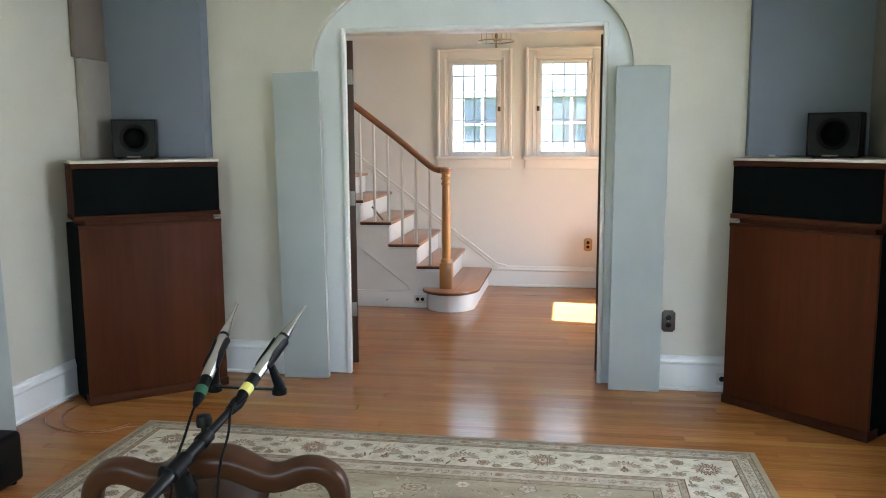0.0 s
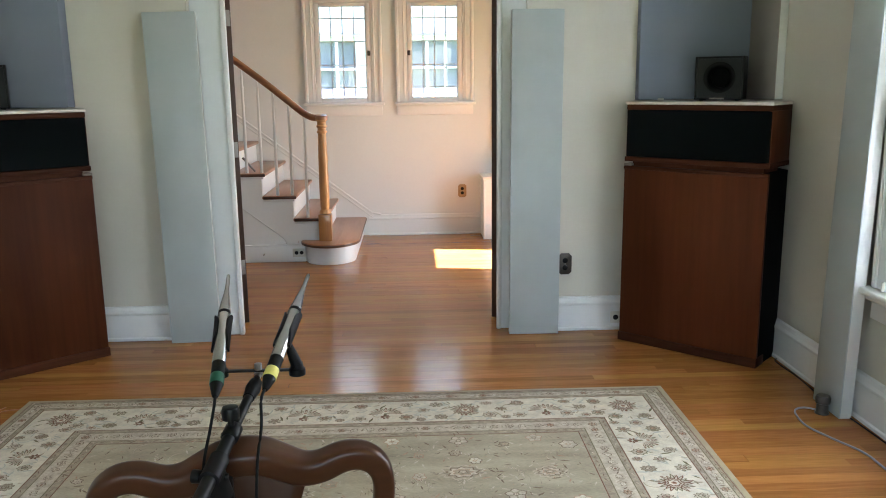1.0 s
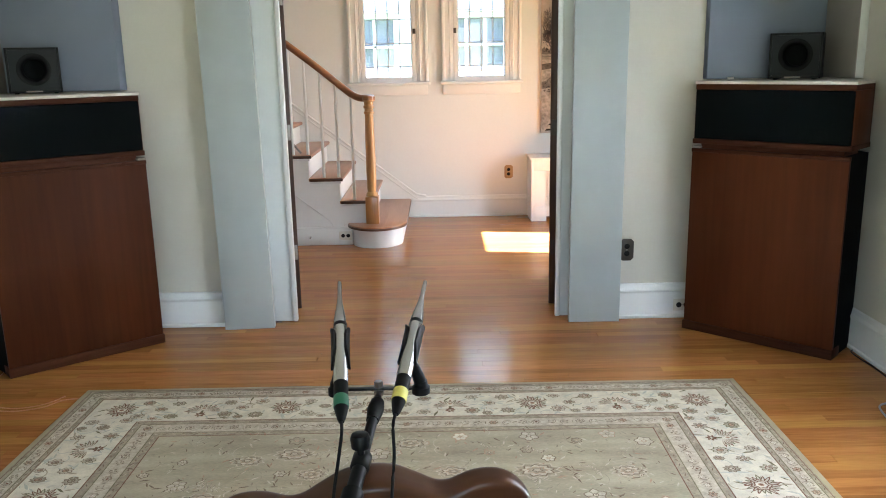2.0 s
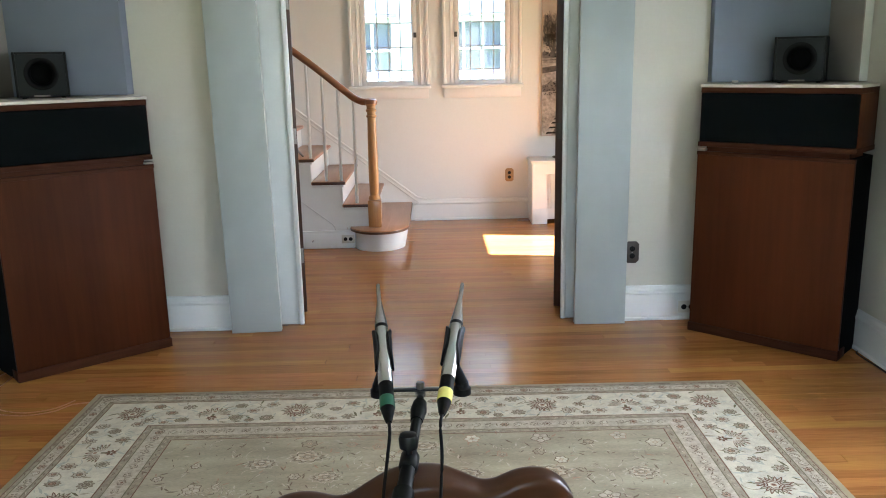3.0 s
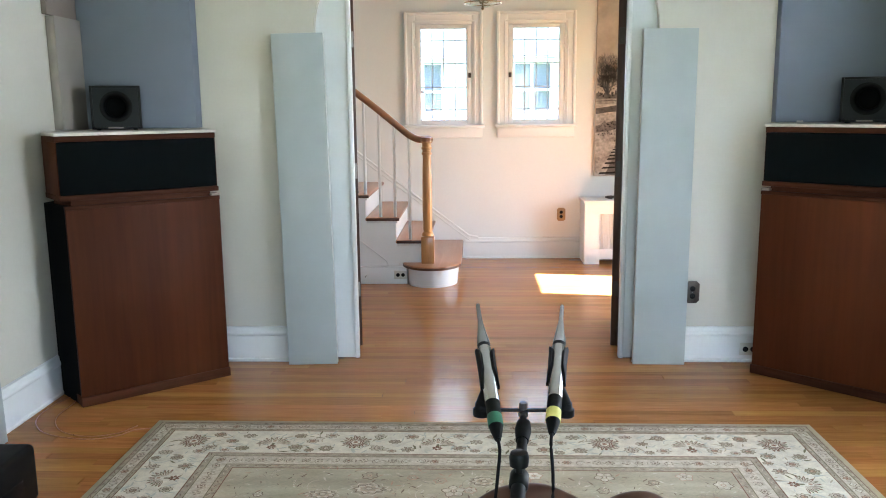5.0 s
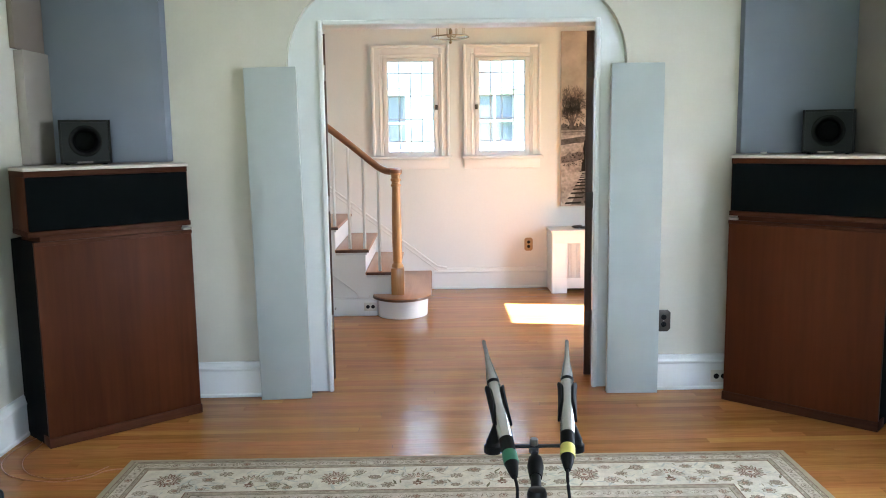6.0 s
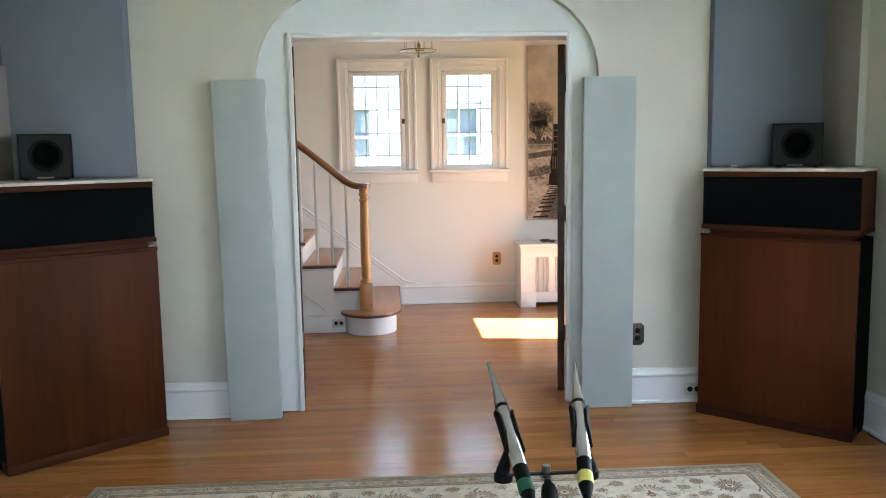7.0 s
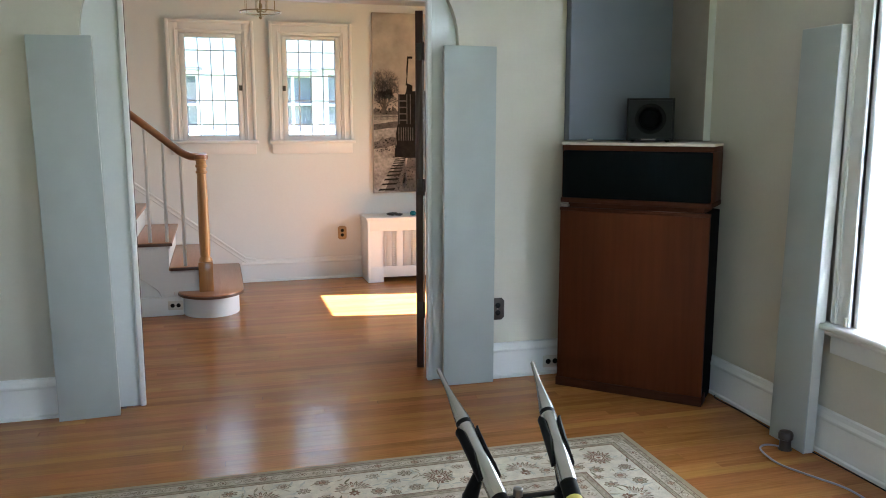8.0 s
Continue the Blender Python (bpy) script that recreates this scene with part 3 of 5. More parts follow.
# ---- the room: corner loudspeakers ----
def corner_speaker(m, label, west, east):
    """A corner horn: black bass bin with a veneered front, a recessed neck and a grilled top box under a pale board.
    west, east: the edge of the front, and the back corner of that side, on the plan."""
    s = thing("corner_loudspeaker", label, "loudspeaker", m, "corner loudspeakers")
    (w0, wx, wy), (e0, ex, ey) = west, east
    part("bass_cabinet", prism([(w0 + 0.004, 0.022), (e0 - 0.004, 0.022), (ex - 0.004, ey), (0.06, 0.60), (-0.06, 0.60), (wx + 0.004, wy)], 0.0, 0.985, "z"), BLACKCAB, s, "black painted side and back panels", smooth=None)
    part("front_panel", block(w0, e0, 0.0, 0.022, 0.047, 0.985, 0.002), VENEER, s, "reddish walnut veneered front")
    part("top_lip", block(w0 - 0.002, e0 + 0.002, -0.003, 0.020, 0.968, 0.987, 0.002), VENEERH, s)
    part("plinth", prism([(w0 - 0.004, -0.010), (e0 + 0.004, -0.010), (e0 + 0.004, 0.10), (w0 - 0.004, 0.10)], 0.0, 0.048, "z", 0.003), VENEERH, s)
    part("neck", prism([(w0 + 0.035, 0.030), (e0 - 0.035, 0.030), (ex - 0.035, 0.22), (0.04, 0.56), (-0.04, 0.56), (wx + 0.035, 0.22)], 0.985, 1.013, "z"), VENEERH, s, smooth=None)
    tw, td = 0.386, 0.275
    plan = [(-tw, 0.0), (tw, 0.0), (tw, td), (0.05, 0.62), (-0.05, 0.62), (-tw, td)]
    part("lower_rail", prism([(-tw - 0.003, -0.004), (tw + 0.003, -0.004), (tw + 0.003, td), (0.05, 0.62), (-0.05, 0.62), (-tw - 0.003, td)], 1.012, 1.037, "z", 0.003), VENEERH, s)
    part("side_cheek", block(tw - 0.018, tw, 0.006, td, 1.037, 1.288, 0.002), VENEER, s)
    part("side_cheek", block(-tw, -tw + 0.018, 0.006, td, 1.037, 1.288, 0.002), VENEER, s)
    part("grille", block(-tw + 0.004, tw - 0.004, -0.002, 0.016, 1.039, 1.286, 0.006), GRILLE, s, "black cloth grille")
    part("horn_box", prism([(-tw + 0.02, 0.018), (tw - 0.02, 0.018), (tw - 0.02, td), (0.05, 0.60), (-0.05, 0.60), (-tw + 0.02, td)], 1.037, 1.287, "z"), BLACKCAB, s, smooth=None)
    part("top_rail", prism(plan, 1.288, 1.3145, "z", 0.003), VENEERH, s)
    part("top_board", prism([(x * 1.008, y * 1.0 - 0.005) for x, y in plan], 1.315, 1.330, "z", 0.003), SLAB, s, "off-white board on the top")
    return s


RS = pose(1.7276, -0.478, 0, 0, 0, -43.4)
LS = pose(-1.6880, -0.5270, 0, 0, 0, 40.0)
corner_speaker(RS, "walnut corner loudspeaker with black grille beside the bright window", (-0.390, -0.386, 0.275), (0.384, 0.388, 0.278))
corner_speaker(LS, "walnut corner loudspeaker with black grille and faded top veneer", (-0.367, -0.400, 0.297), (0.390, 0.386, 0.275))
for m, x in ((RS, -0.372), (LS, 0.372)):
    single("shim", block(x - 0.022, x + 0.022, 0.002, 0.07, 0.9875, 0.999, 0.002), BEIGEF, "small pale wooden shim wedged between two cabinets", "shim", m, "shims under the top boxes")


def small_speaker(m, label):
    """A squat black cabinet with a framed baffle and a deep round port."""
    s = thing("small_loudspeaker", label, "loudspeaker", m, "small loudspeakers on the corner cabinets")
    w, h, d = 0.1225, 0.228, 0.165
    bm = block(-w, w, 0.110, d, 0.006, h, 0.003)
    for a, b, c, e in ((-w, -w + 0.008, 0.006, h), (w - 0.008, w, 0.006, h), (-w + 0.008, w - 0.008, 0.006, 0.014), (-w + 0.008, w - 0.008, h - 0.008, h)):
        bx(bm, a, b, 0.010, 0.112, c, e)
    part("cabinet", bm, BLACKP, s)
    bm = bmesh.new()
    for a, b, c, e in ((-w, -w + 0.012, 0.006, h), (w - 0.012, w, 0.006, h), (-w + 0.012, w - 0.012, 0.006, 0.018), (-w + 0.012, w - 0.012, h - 0.012, h)):
        bx(bm, a, b, -0.003, 0.012, c, e, 0.002)
    part("front_frame", bm, BLACKP, s)
    cz, r, seg = 0.120, 0.080, 44
    bm = bmesh.new()
    ring = [bm.verts.new((r * math.cos(2 * math.pi * k / seg), 0.0035, cz + r * math.sin(2 * math.pi * k / seg))) for k in range(seg)]
    hw, lo, hi = w - 0.011, 0.017, h - 0.011
    outer = []
    for k in range(seg):
        c, s2 = math.cos(2 * math.pi * k / seg), math.sin(2 * math.pi * k / seg)
        f = min(hw / max(abs(c), 1e-6), ((hi - cz) if s2 > 0 else (cz - lo)) / max(abs(s2), 1e-6))
        outer.append(bm.verts.new((c * f, 0.0035, cz + s2 * f)))
    for k in range(seg):
        bm.faces.new((ring[k], ring[(k + 1) % seg], outer[(k + 1) % seg], outer[k]))
    part("baffle", bm, GREYP, s, "charcoal front baffle", smooth=None)
    bm = bmesh.new()
    rings = [[bm.verts.new((q * math.cos(2 * math.pi * k / seg), y, cz + q * math.sin(2 * math.pi * k / seg))) for k in range(seg)] for q, y in ((r, 0.0035), (r - 0.004, 0.0005), (r - 0.012, 0.0030), (r - 0.020, 0.0085))]
    for a, b in zip(rings, rings[1:]):
        for k in range(seg):
            bm.faces.new((a[k], b[k], b[(k + 1) % seg], a[(k + 1) % seg]))
    part("port_ring", bm, RUBBER, s, smooth=60)
    bm = bmesh.new()
    tube = [[bm.verts.new((q * math.cos(2 * math.pi * k / seg), y, cz + q * math.sin(2 * math.pi * k / seg))) for k in range(seg)] for q, y in ((r - 0.020, 0.0085), (r - 0.026, 0.03), (r - 0.030, 0.085))]
    for a, b in zip(tube, tube[1:]):
        for k in range(seg):
            bm.faces.new((a[k], b[k], b[(k + 1) % seg], a[(k + 1) % seg]))
    bm.faces.new(tube[-1])
    part("port_mouth", bm, BLACKCAB, s, "deep black round port")
    part("name_bar", block(-0.045, 0.03, -0.0045, 0.0, 0.008, 0.016), BEIGEF, s, "plain tan bar on the front")
    for x in (-0.09, 0.09):
        for y in (0.03, 0.14):
            bm = bmesh.new()
            lathe(bm, [(0.010, 0.0), (0.010, 0.007)], 12, pose(x, y, 0))
            part("foot", bm, RUBBER, s)
    return s


small_speaker(pose(1.9015, -0.315, 1.330, 0, 0, -28.6), "small black loudspeaker with a round port near the window")
small_speaker(pose(-1.9065, -0.268, 1.330, 0, 0, 24.2), "small dark grey loudspeaker with a round port on a corner cabinet")
single("white_clip", block(1.655, 1.690, -0.075, -0.06, 1.330, 1.342, 0.002), IVORY, "small white plastic piece lying on the cabinet top", "clip")

# ---- acoustic panels ----
def slab_panel(name, m, w, h, t, face, edge, label, group=""):
    p = thing(name, label, "acoustic panel", m, group)
    part("core", block(-w / 2 + 0.001, w / 2 - 0.001, 0.004, t, 0.001, h - 0.001, 0.003), edge, p)
    part("fabric_face", block(-w / 2, w / 2, 0.0, 0.006, 0.0, h, 0.0025), face, p)
    return p


G = "leaning grey panels"
slab_panel("leaning_panel", pose(-0.966, -0.086, 0, -0.75, -0.8, 1.5), 0.278, 1.828, 0.042, PANELF, PANEDGE, "tall narrow grey fabric panel leaning by the opening", G)
slab_panel("leaning_panel", pose(0.977, -0.078, 0, -0.9, 0.35, -0.5), 0.286, 1.828, 0.042, PANELF, PANEDGE, "tall narrow grey fabric panel hiding a switch plate", G)
slab_panel("leaning_panel", pose(2.098, -1.272, 0, -1.1, 0, -90.5), 0.232, 1.828, 0.055, PANELF, PANEDGE, "tall narrow grey fabric panel leaning beside the window", G)
slab_panel("leaning_panel", pose(-2.105, -1.318, 0, -1.0, 0, 90), 0.28, 1.828, 0.045, PANELF, PANEDGE, "tall narrow grey fabric panel against the side wall", G)
G = "wall panels above the cabinets"
slab_panel("wall_panel", pose(-1.852, -0.102, 1.334), 0.612, 1.22, 0.10, BLUEF, BLUEF, "slate blue fabric panel above a corner loudspeaker", G)
slab_panel("wall_panel", pose(1.862, -0.072, 1.334), 0.632, 1.22, 0.07, BLUEF, BLUEF, "slate blue fabric panel in the dim corner", G)
slab_panel("wall_panel", pose(2.155, -0.234, 1.334, 0, 0, -90), 0.36, 1.22, 0.048, BEIGEF, PANEDGE, "taupe panel with a pale edge on the side wall", G)
slab_panel("wall_panel", pose(-2.140, -0.214, 1.334, 0, 0, 90), 0.315, 0.568, 0.048, BEIGEF, BEIGEF, "beige board on the side wall", G)
slab_panel("wall_panel", pose(-2.160, -0.228, 1.905, 0, 0, 90), 0.345, 0.65, 0.028, BROWNF, BROWNF, "brown fabric panel on the side wall", G)


# ---- outlets ----
def outlet(name, m, w, h, plate, label, sideways=False):
    o = thing(name, label, "outlet", m)
    c = 0.016 if not sideways else 0.003
    a, b = w / 2, h / 2
    part("cover_plate", prism([(-a + c, -b), (a - c, -b), (a, -b + c), (a, b - c), (a - c, b), (-a + c, b), (-a, b - c), (-a, -b + c)], -0.006, 0.0, "y", 0.0018), plate, o)
    for k in (-1, 1):
        cx, cz = (k * 0.021, 0) if sideways else (0, k * 0.021)
        bm = bmesh.new()
        lathe(bm, [(0.0155, 0), (0.0155, 0.003), (0.0135, 0.004)], 20, pose(cx, -0.0055, cz, 90))
        so = part("socket", bm, BLACKP, o, "black receptacle")
        for q in (-0.006, 0.006):
            part("slot", block(cx + q - 0.001, cx + q + 0.001, -0.0102, -0.009, cz - 0.003, cz + 0.005), GREYP, so)
    bm = bmesh.new()
    lathe(bm, [(0.003, 0), (0.002, 0.0015)], 10, pose(0, -0.006, 0, 90))
    part("screw", bm, NICKEL, o)
    return o


outlet("wall_outlet", pose(1.168, 0.0, 0.397), 0.078, 0.126, BRONZE, "dark brown double outlet plate on the cream wall")
outlet("wall_outlet", pose(0.780, YF, 0.418), 0.080, 0.126, TANPLATE, "tan double outlet plate on the hall wall")
outlet("wall_outlet", pose(1.490, -0.025, 0.075), 0.105, 0.07, IVORY, "white outlet with black sockets in the baseboard", True)
outlet("wall_outlet", pose(-0.655, 2.036, 0.078), 0.105, 0.07, IVORY, "white outlet with black sockets under the stairs", True)
sw = thing("switch_plate", "ivory switch plate half hidden behind a panel", "switch", pose(1.098, 0.0, 1.19))
part("cover_plate", block(-0.04, 0.04, -0.006, 0, -0.06, 0.06, 0.004), IVORY, sw)
part("toggle", block(-0.005, 0.005, -0.018, -0.005, -0.006, 0.012, 0.002), IVORY, sw)

# ---- small things on the floor ----
ab = thing("subwoofer", "black rounded subwoofer box standing on the oak floor", "subwoofer", pose(-1.835, -1.875, 0))
part("cabinet", block(-0.165, 0.165, -0.165, 0.165, 0.012, 0.229, 0.022, 4), BLACKP, ab)
part("control_panel", block(0.1635, 0.1665, -0.08, 0.06, 0.05, 0.13, 0.001), RUBBER, ab)
for x in (-0.13, 0.13):
    for y in (-0.13, 0.13):
        bm = bmesh.new()
        lathe(bm, [(0.016, 0), (0.014, 0.014)], 14, pose(x, y, 0))
        part("foot", bm, RUBBER, ab)

bm = sweep(bmesh.new(), smooth_path([(-2.05, -0.55, 0.003), (-2.115, -0.68, 0.003), (-2.125, -0.88, 0.003), (-2.06, -1.02, 0.003), (-1.95, -1.11, 0.003), (-1.77, -1.155, 0.003), (-1.65, -1.12, 0.003), (-1.595, -1.05, 0.003), (-1.53, -1.03, 0.003), (-1.50, -1.03, 0.003)]), 0.0022, 8)
single("speaker_wire", bm, COPPER, "thin copper speaker wire looping over the floor to the rug", "wire", smooth=60)
bm = sweep(bmesh.new(), smooth_path([(-2.09, -0.56, 0.003), (-2.04, -0.70, 0.003), (-2.03, -0.90, 0.003), (-1.93, -1.06, 0.003), (-1.78, -1.125, 0.003), (-1.66, -1.09, 0.003), (-1.60, -1.00, 0.003)]), 0.002, 8)
single("speaker_wire", bm, COPPER, "thin copper speaker wire beside the walnut loudspeaker", "wire", smooth=60)
bm = sweep(bmesh.new(), smooth_path([(2.055, -1.325, 0.012), (2.01, -1.262, 0.004), (1.955, -1.285, 0.004), (1.93, -1.36, 0.004), (1.925, -1.46, 0.004), (1.97, -1.585, 0.004), (2.025, -1.72, 0.004), (2.03, -1.88, 0.004), (2.06, -2.1, 0.004)]), 0.0042, 10)
single("power_cord", bm, GREYCORD, "grey power cord curving over the oak floor", "cord", smooth=60)
pl = thing("floor_socket", "dark brass floor socket with a plug and cord", "outlet", pose(2.058, -1.318, 0))
bm = bmesh.new()
lathe(bm, [(0.030, 0), (0.030, 0.004), (0.026, 0.007), (0.024, 0.045), (0.026, 0.047)], 24)
part("body", bm, BRONZE, pl)
bm = bmesh.new()
lathe(bm, [(0.026, 0.047), (0.031, 0.050), (0.032, 0.072), (0.027, 0.082), (0.010, 0.085)], 24)
part("cap", bm, BRONZE, pl)
bm = sweep(bmesh.new(), smooth_path([(2.19, -0.62, 0.006), (2.15, -0.66, 0.004), (2.155, -0.9, 0.004), (2.14, -1.2, 0.004), (2.155, -1.6, 0.004), (2.16, -2.2, 0.004)]), 0.003, 8)
single("floor_cable", bm, RUBBER, "thin dark cable lying along the baseboard", "cable", smooth=60)


# ---- microphones on their stand ----
def microphone(tip, ring, tape, hang, label):
    tip, ring = Vector(tip), Vector(ring)
    q = (ring - tip).to_track_quat("Z", "Y").to_matrix().to_4x4()
    mic = thing("microphone", label, "microphone", Matrix.Translation(tip) @ q, "measurement microphones")
    def turned(name, prof, material, label="", par=mic):
        bm = bmesh.new()
        lathe(bm, prof, 24)
        bmesh.ops.recalc_face_normals(bm, faces=bm.faces)
        return part(name, bm, material, par, label, smooth=40)
    turned("capsule_tube", [(0.0026, 0.0), (0.0031, 0.002), (0.0036, 0.036), (0.0046, 0.048), (0.0095, 0.088), (0.0102, 0.097)], SILVER, "tapered silver capsule tube")
    turned("collar", [(0.0098, 0.097), (0.0098, 0.1035)], RUBBER)
    turned("barrel", [(0.0100, 0.1035), (0.0106, 0.105), (0.0106, 0.212), (0.0100, 0.2135)], SILVER, "satin silver barrel")
    turned("plug", [(0.0103, 0.2135), (0.0103, 0.238)], RUBBER)
    turned("tape_ring", [(0.0104, 0.238), (0.0107, 0.239), (0.0107, 0.256), (0.0102, 0.257)], tape, "coloured tape ring")
    turned("strain_relief", [(0.0100, 0.257), (0.0086, 0.264), (0.0058, 0.276), (0.0040, 0.281)], RUBBER)
    inv = mic.matrix_basis.inverted()
    start = tip + (ring - tip).normalized() * 0.281
    pts = smooth_path([start - (ring - tip).normalized() * 0.004, start + (ring - tip).normalized() * 0.02, *[Vector(h) for h in hang]])
    part("cable", sweep(bmesh.new(), [inv @ p for p in pts], 0.0023, 10), RUBBER, mic, "black cable hanging to the floor", smooth=60)
    return mic


TIPL, RINGL, TIPR, RINGR = (-0.048, -3.185, 1.111), (-0.026, -3.400, 1.002), (0.090, -3.177, 1.107), (0.055, -3.401, 1.005)
microphone(TIPL, RINGL, GREEN, [(-0.024, -3.470, 0.948), (-0.030, -3.500, 0.900), (-0.036, -3.518, 0.80), (-0.036, -3.52, 0.5), (-0.05, -3.52, 0.05), (-0.10, -3.62, 0.016), (-0.35, -3.9, 0.016)], "silver measurement microphone with green tape on a stand")
microphone(TIPR, RINGR, YELLOW, [(0.049, -3.466, 0.948), (0.046, -3.498, 0.900), (0.045, -3.516, 0.80), (0.046, -3.52, 0.5), (0.07, -3.52, 0.05), (0.12, -3.62, 0.016), (0.3, -3.95, 0.016)], "silver measurement microphone with yellow tape on a stand")

st = thing("microphone_stand", "black boom microphone stand holding two microphones", "microphone stand", pose(0.012, -3.505, 0))
SB = Vector((0.012, -3.505, 0))
def stand_tube(name, pts, r, material, label="", seg=16, par=st):
    return part(name, sweep(bmesh.new(), [Vector(p) - SB for p in pts], r, seg), material, par, label, smooth=45)
BF = Vector((0.0185, -3.332, 0.968))
BT = Vector((-0.003, -3.530, 0.922))
bd = (BT - BF).normalized()
stand_tube("boom_tip", [BF - bd * 0.004, BF + bd * 0.002, BF + bd * 0.02, BF + bd * 0.045], [0.006, 0.0102, 0.0122, 0.0090], RUBBER)
stand_tube("boom_rod", [BF + bd * 0.03, BF + bd * 0.17], 0.0076, BLACKP)
stand_tube("boom_sleeve", [BF + bd * 0.118, BF + bd * 0.121, BF + bd * 0.145, BF + bd * 0.148], [0.010, 0.0130, 0.0130, 0.010], BLACKP)
stand_tube("boom_tube", [BF + bd * 0.14, BF + bd * 0.26, BF + bd * 0.75], 0.0100, BLACKP)
stand_tube("boom_collar", [BF + bd * 0.188, BF + bd * 0.19, BF + bd * 0.235, BF + bd * 0.237], [0.011, 0.0140, 0.0140, 0.011], RUBBER)
K = BF + bd * 0.132
bm = bmesh.new()
lathe(bm, [(0.005, 0.010), (0.005, 0.020), (0.0125, 0.022), (0.0135, 0.034), (0.0115, 0.040), (0.004, 0.0415)], 18, Matrix.Translation(K - SB))
part("knob", bm, BLACKP, st, "ribbed black clamp knob")
C = BF + bd * 0.212
stand_tube("clutch", [C + Vector((0, 0, -0.004)), C + Vector((0.004, 0.012, -0.045))], [0.014, 0.017], BLACKP)
stand_tube("clutch_bolt", [C + Vector((-0.024, 0, -0.012)), C + Vector((0.018, 0, -0.012))], 0.0045, BLACKP)
stand_tube("clutch_handle", [C + Vector((-0.031, 0.004, -0.012)), C + Vector((-0.020, 0.002, -0.012))], [0.010, 0.009], BLACKP)
stand_tube("upright", [(0.006, -3.518, 0.895), (0.012, -3.505, 0.55)], 0.0095, BLACKP)
stand_tube("upright_sleeve", [(0.012, -3.505, 0.58), (0.012, -3.505, 0.12)], 0.013, BLACKP)
stand_tube("height_collar", [(0.012, -3.505, 0.55), (0.012, -3.505, 0.61)], 0.017, RUBBER)
for a in (80, 200, 320):
    d = Vector((math.cos(radians(a)), math.sin(radians(a)), 0))
    lg = stand_tube("leg", [SB + Vector((0, 0, 0.16)) + d * 0.012, SB + d * 0.30 + Vector((0, 0, 0.022))], 0.007, BLACKP)
    bm = bmesh.new()
    lathe(bm, [(0.011, -0.011), (0.012, 0.006), (0.006, 0.012)], 12, Matrix.Translation(d * 0.30 + Vector((0, 0, 0.022))))
    part("rubber_foot", bm, RUBBER, lg)
part("stereo_bar", block(-0.066, 0.066, -0.005, 0.005, -0.0013, 0.0013, 0.0006), BLACKP, st, m=Matrix.Translation(Vector((0.019, -3.312, 0.980)) - SB))
bm = bmesh.new()
lathe(bm, [(0.0075, -0.010), (0.0075, -0.004), (0.0050, -0.003), (0.0050, 0.002), (0.0064, 0.002), (0.0064, 0.0110), (0.0055, 0.0120)], 8, Matrix.Translation(Vector((0.019, -3.312, 0.980)) - SB))
part("thumb_screw", bm, CHROME, st, "chrome thumb screw")
bm = sweep(bmesh.new(), [Vector((0.019, -3.312, 0.973)) - SB, Vector((0.0185, -3.326, 0.972)) - SB], 0.0055, 12)
part("mount_stud", bm, CHROME, st)


def mic_clip(base, tip, ring, outer):
    tip, ring, base = Vector(tip), Vector(ring), Vector(base)
    d = (ring - tip).normalized()
    mid = tip + d * 0.135
    m = Matrix.Translation(mid) @ d.to_track_quat("Z", "Y").to_matrix().to_4x4()
    clip = thing("microphone_clip", "black plastic clip gripping a microphone barrel", "microphone clip", m, "microphone clips")
    inv = m.inverted()
    for k in (-1, 1):
        bm = bmesh.new()
        rings = []
        for z, w0, gap in ((-0.026, 0.005, 0.0120), (-0.018, 0.009, 0.0114), (0.015, 0.010, 0.0110), (0.035, 0.006, 0.0110), (0.050, 0.003, 0.0110)):
            vs = []
            for t in (-1, -0.3, 0.3, 1):
                a = t * w0 / 0.0112
                vs.append(bm.verts.new((k * gap * math.cos(a), gap * math.sin(a) + 0.0, z)))
            for t in (1, 0.3, -0.3, -1):
                a = t * w0 / 0.0112
                g = gap + 0.0032
                vs.append(bm.verts.new((k * g * math.cos(a), g * math.sin(a), z)))
            rings.append(vs)
        for a, b in zip(rings, rings[1:]):
            for j in range(8):
                bm.faces.new((a[j], a[(j + 1) % 8], b[(j + 1) % 8], b[j]))
        bm.faces.new(rings[0])
        bm.faces.new(rings[-1][::-1])
        bmesh.ops.recalc_face_normals(bm, faces=bm.faces)
        part("jaw", bm, RUBBER, clip, smooth=40)
    under = mid + d * 0.02 + Vector((0, 0, -0.014))
    part("stem", sweep(bmesh.new(), [inv @ (under + (base + Vector((0, 0, 0.008)) - under) * t) for t in (0, 0.3, 0.7, 1)], [0.0060, 0.0072, 0.0088, 0.0098], 14), RUBBER, clip, smooth=45)
    bm = bmesh.new()
    lathe(bm, [(0.0120, -0.009), (0.0135, -0.008), (0.0135, 0.002), (0.0118, 0.003), (0.0104, 0.006), (0.0097, 0.012)], 14, inv @ Matrix.Translation(base))
    part("swivel_base", bm, RUBBER, clip, smooth=40)


mic_clip((-0.043, -3.312, 0.980), TIPL, RINGL, -1)
mic_clip((0.082, -3.312, 0.980), TIPR, RINGR, 1)


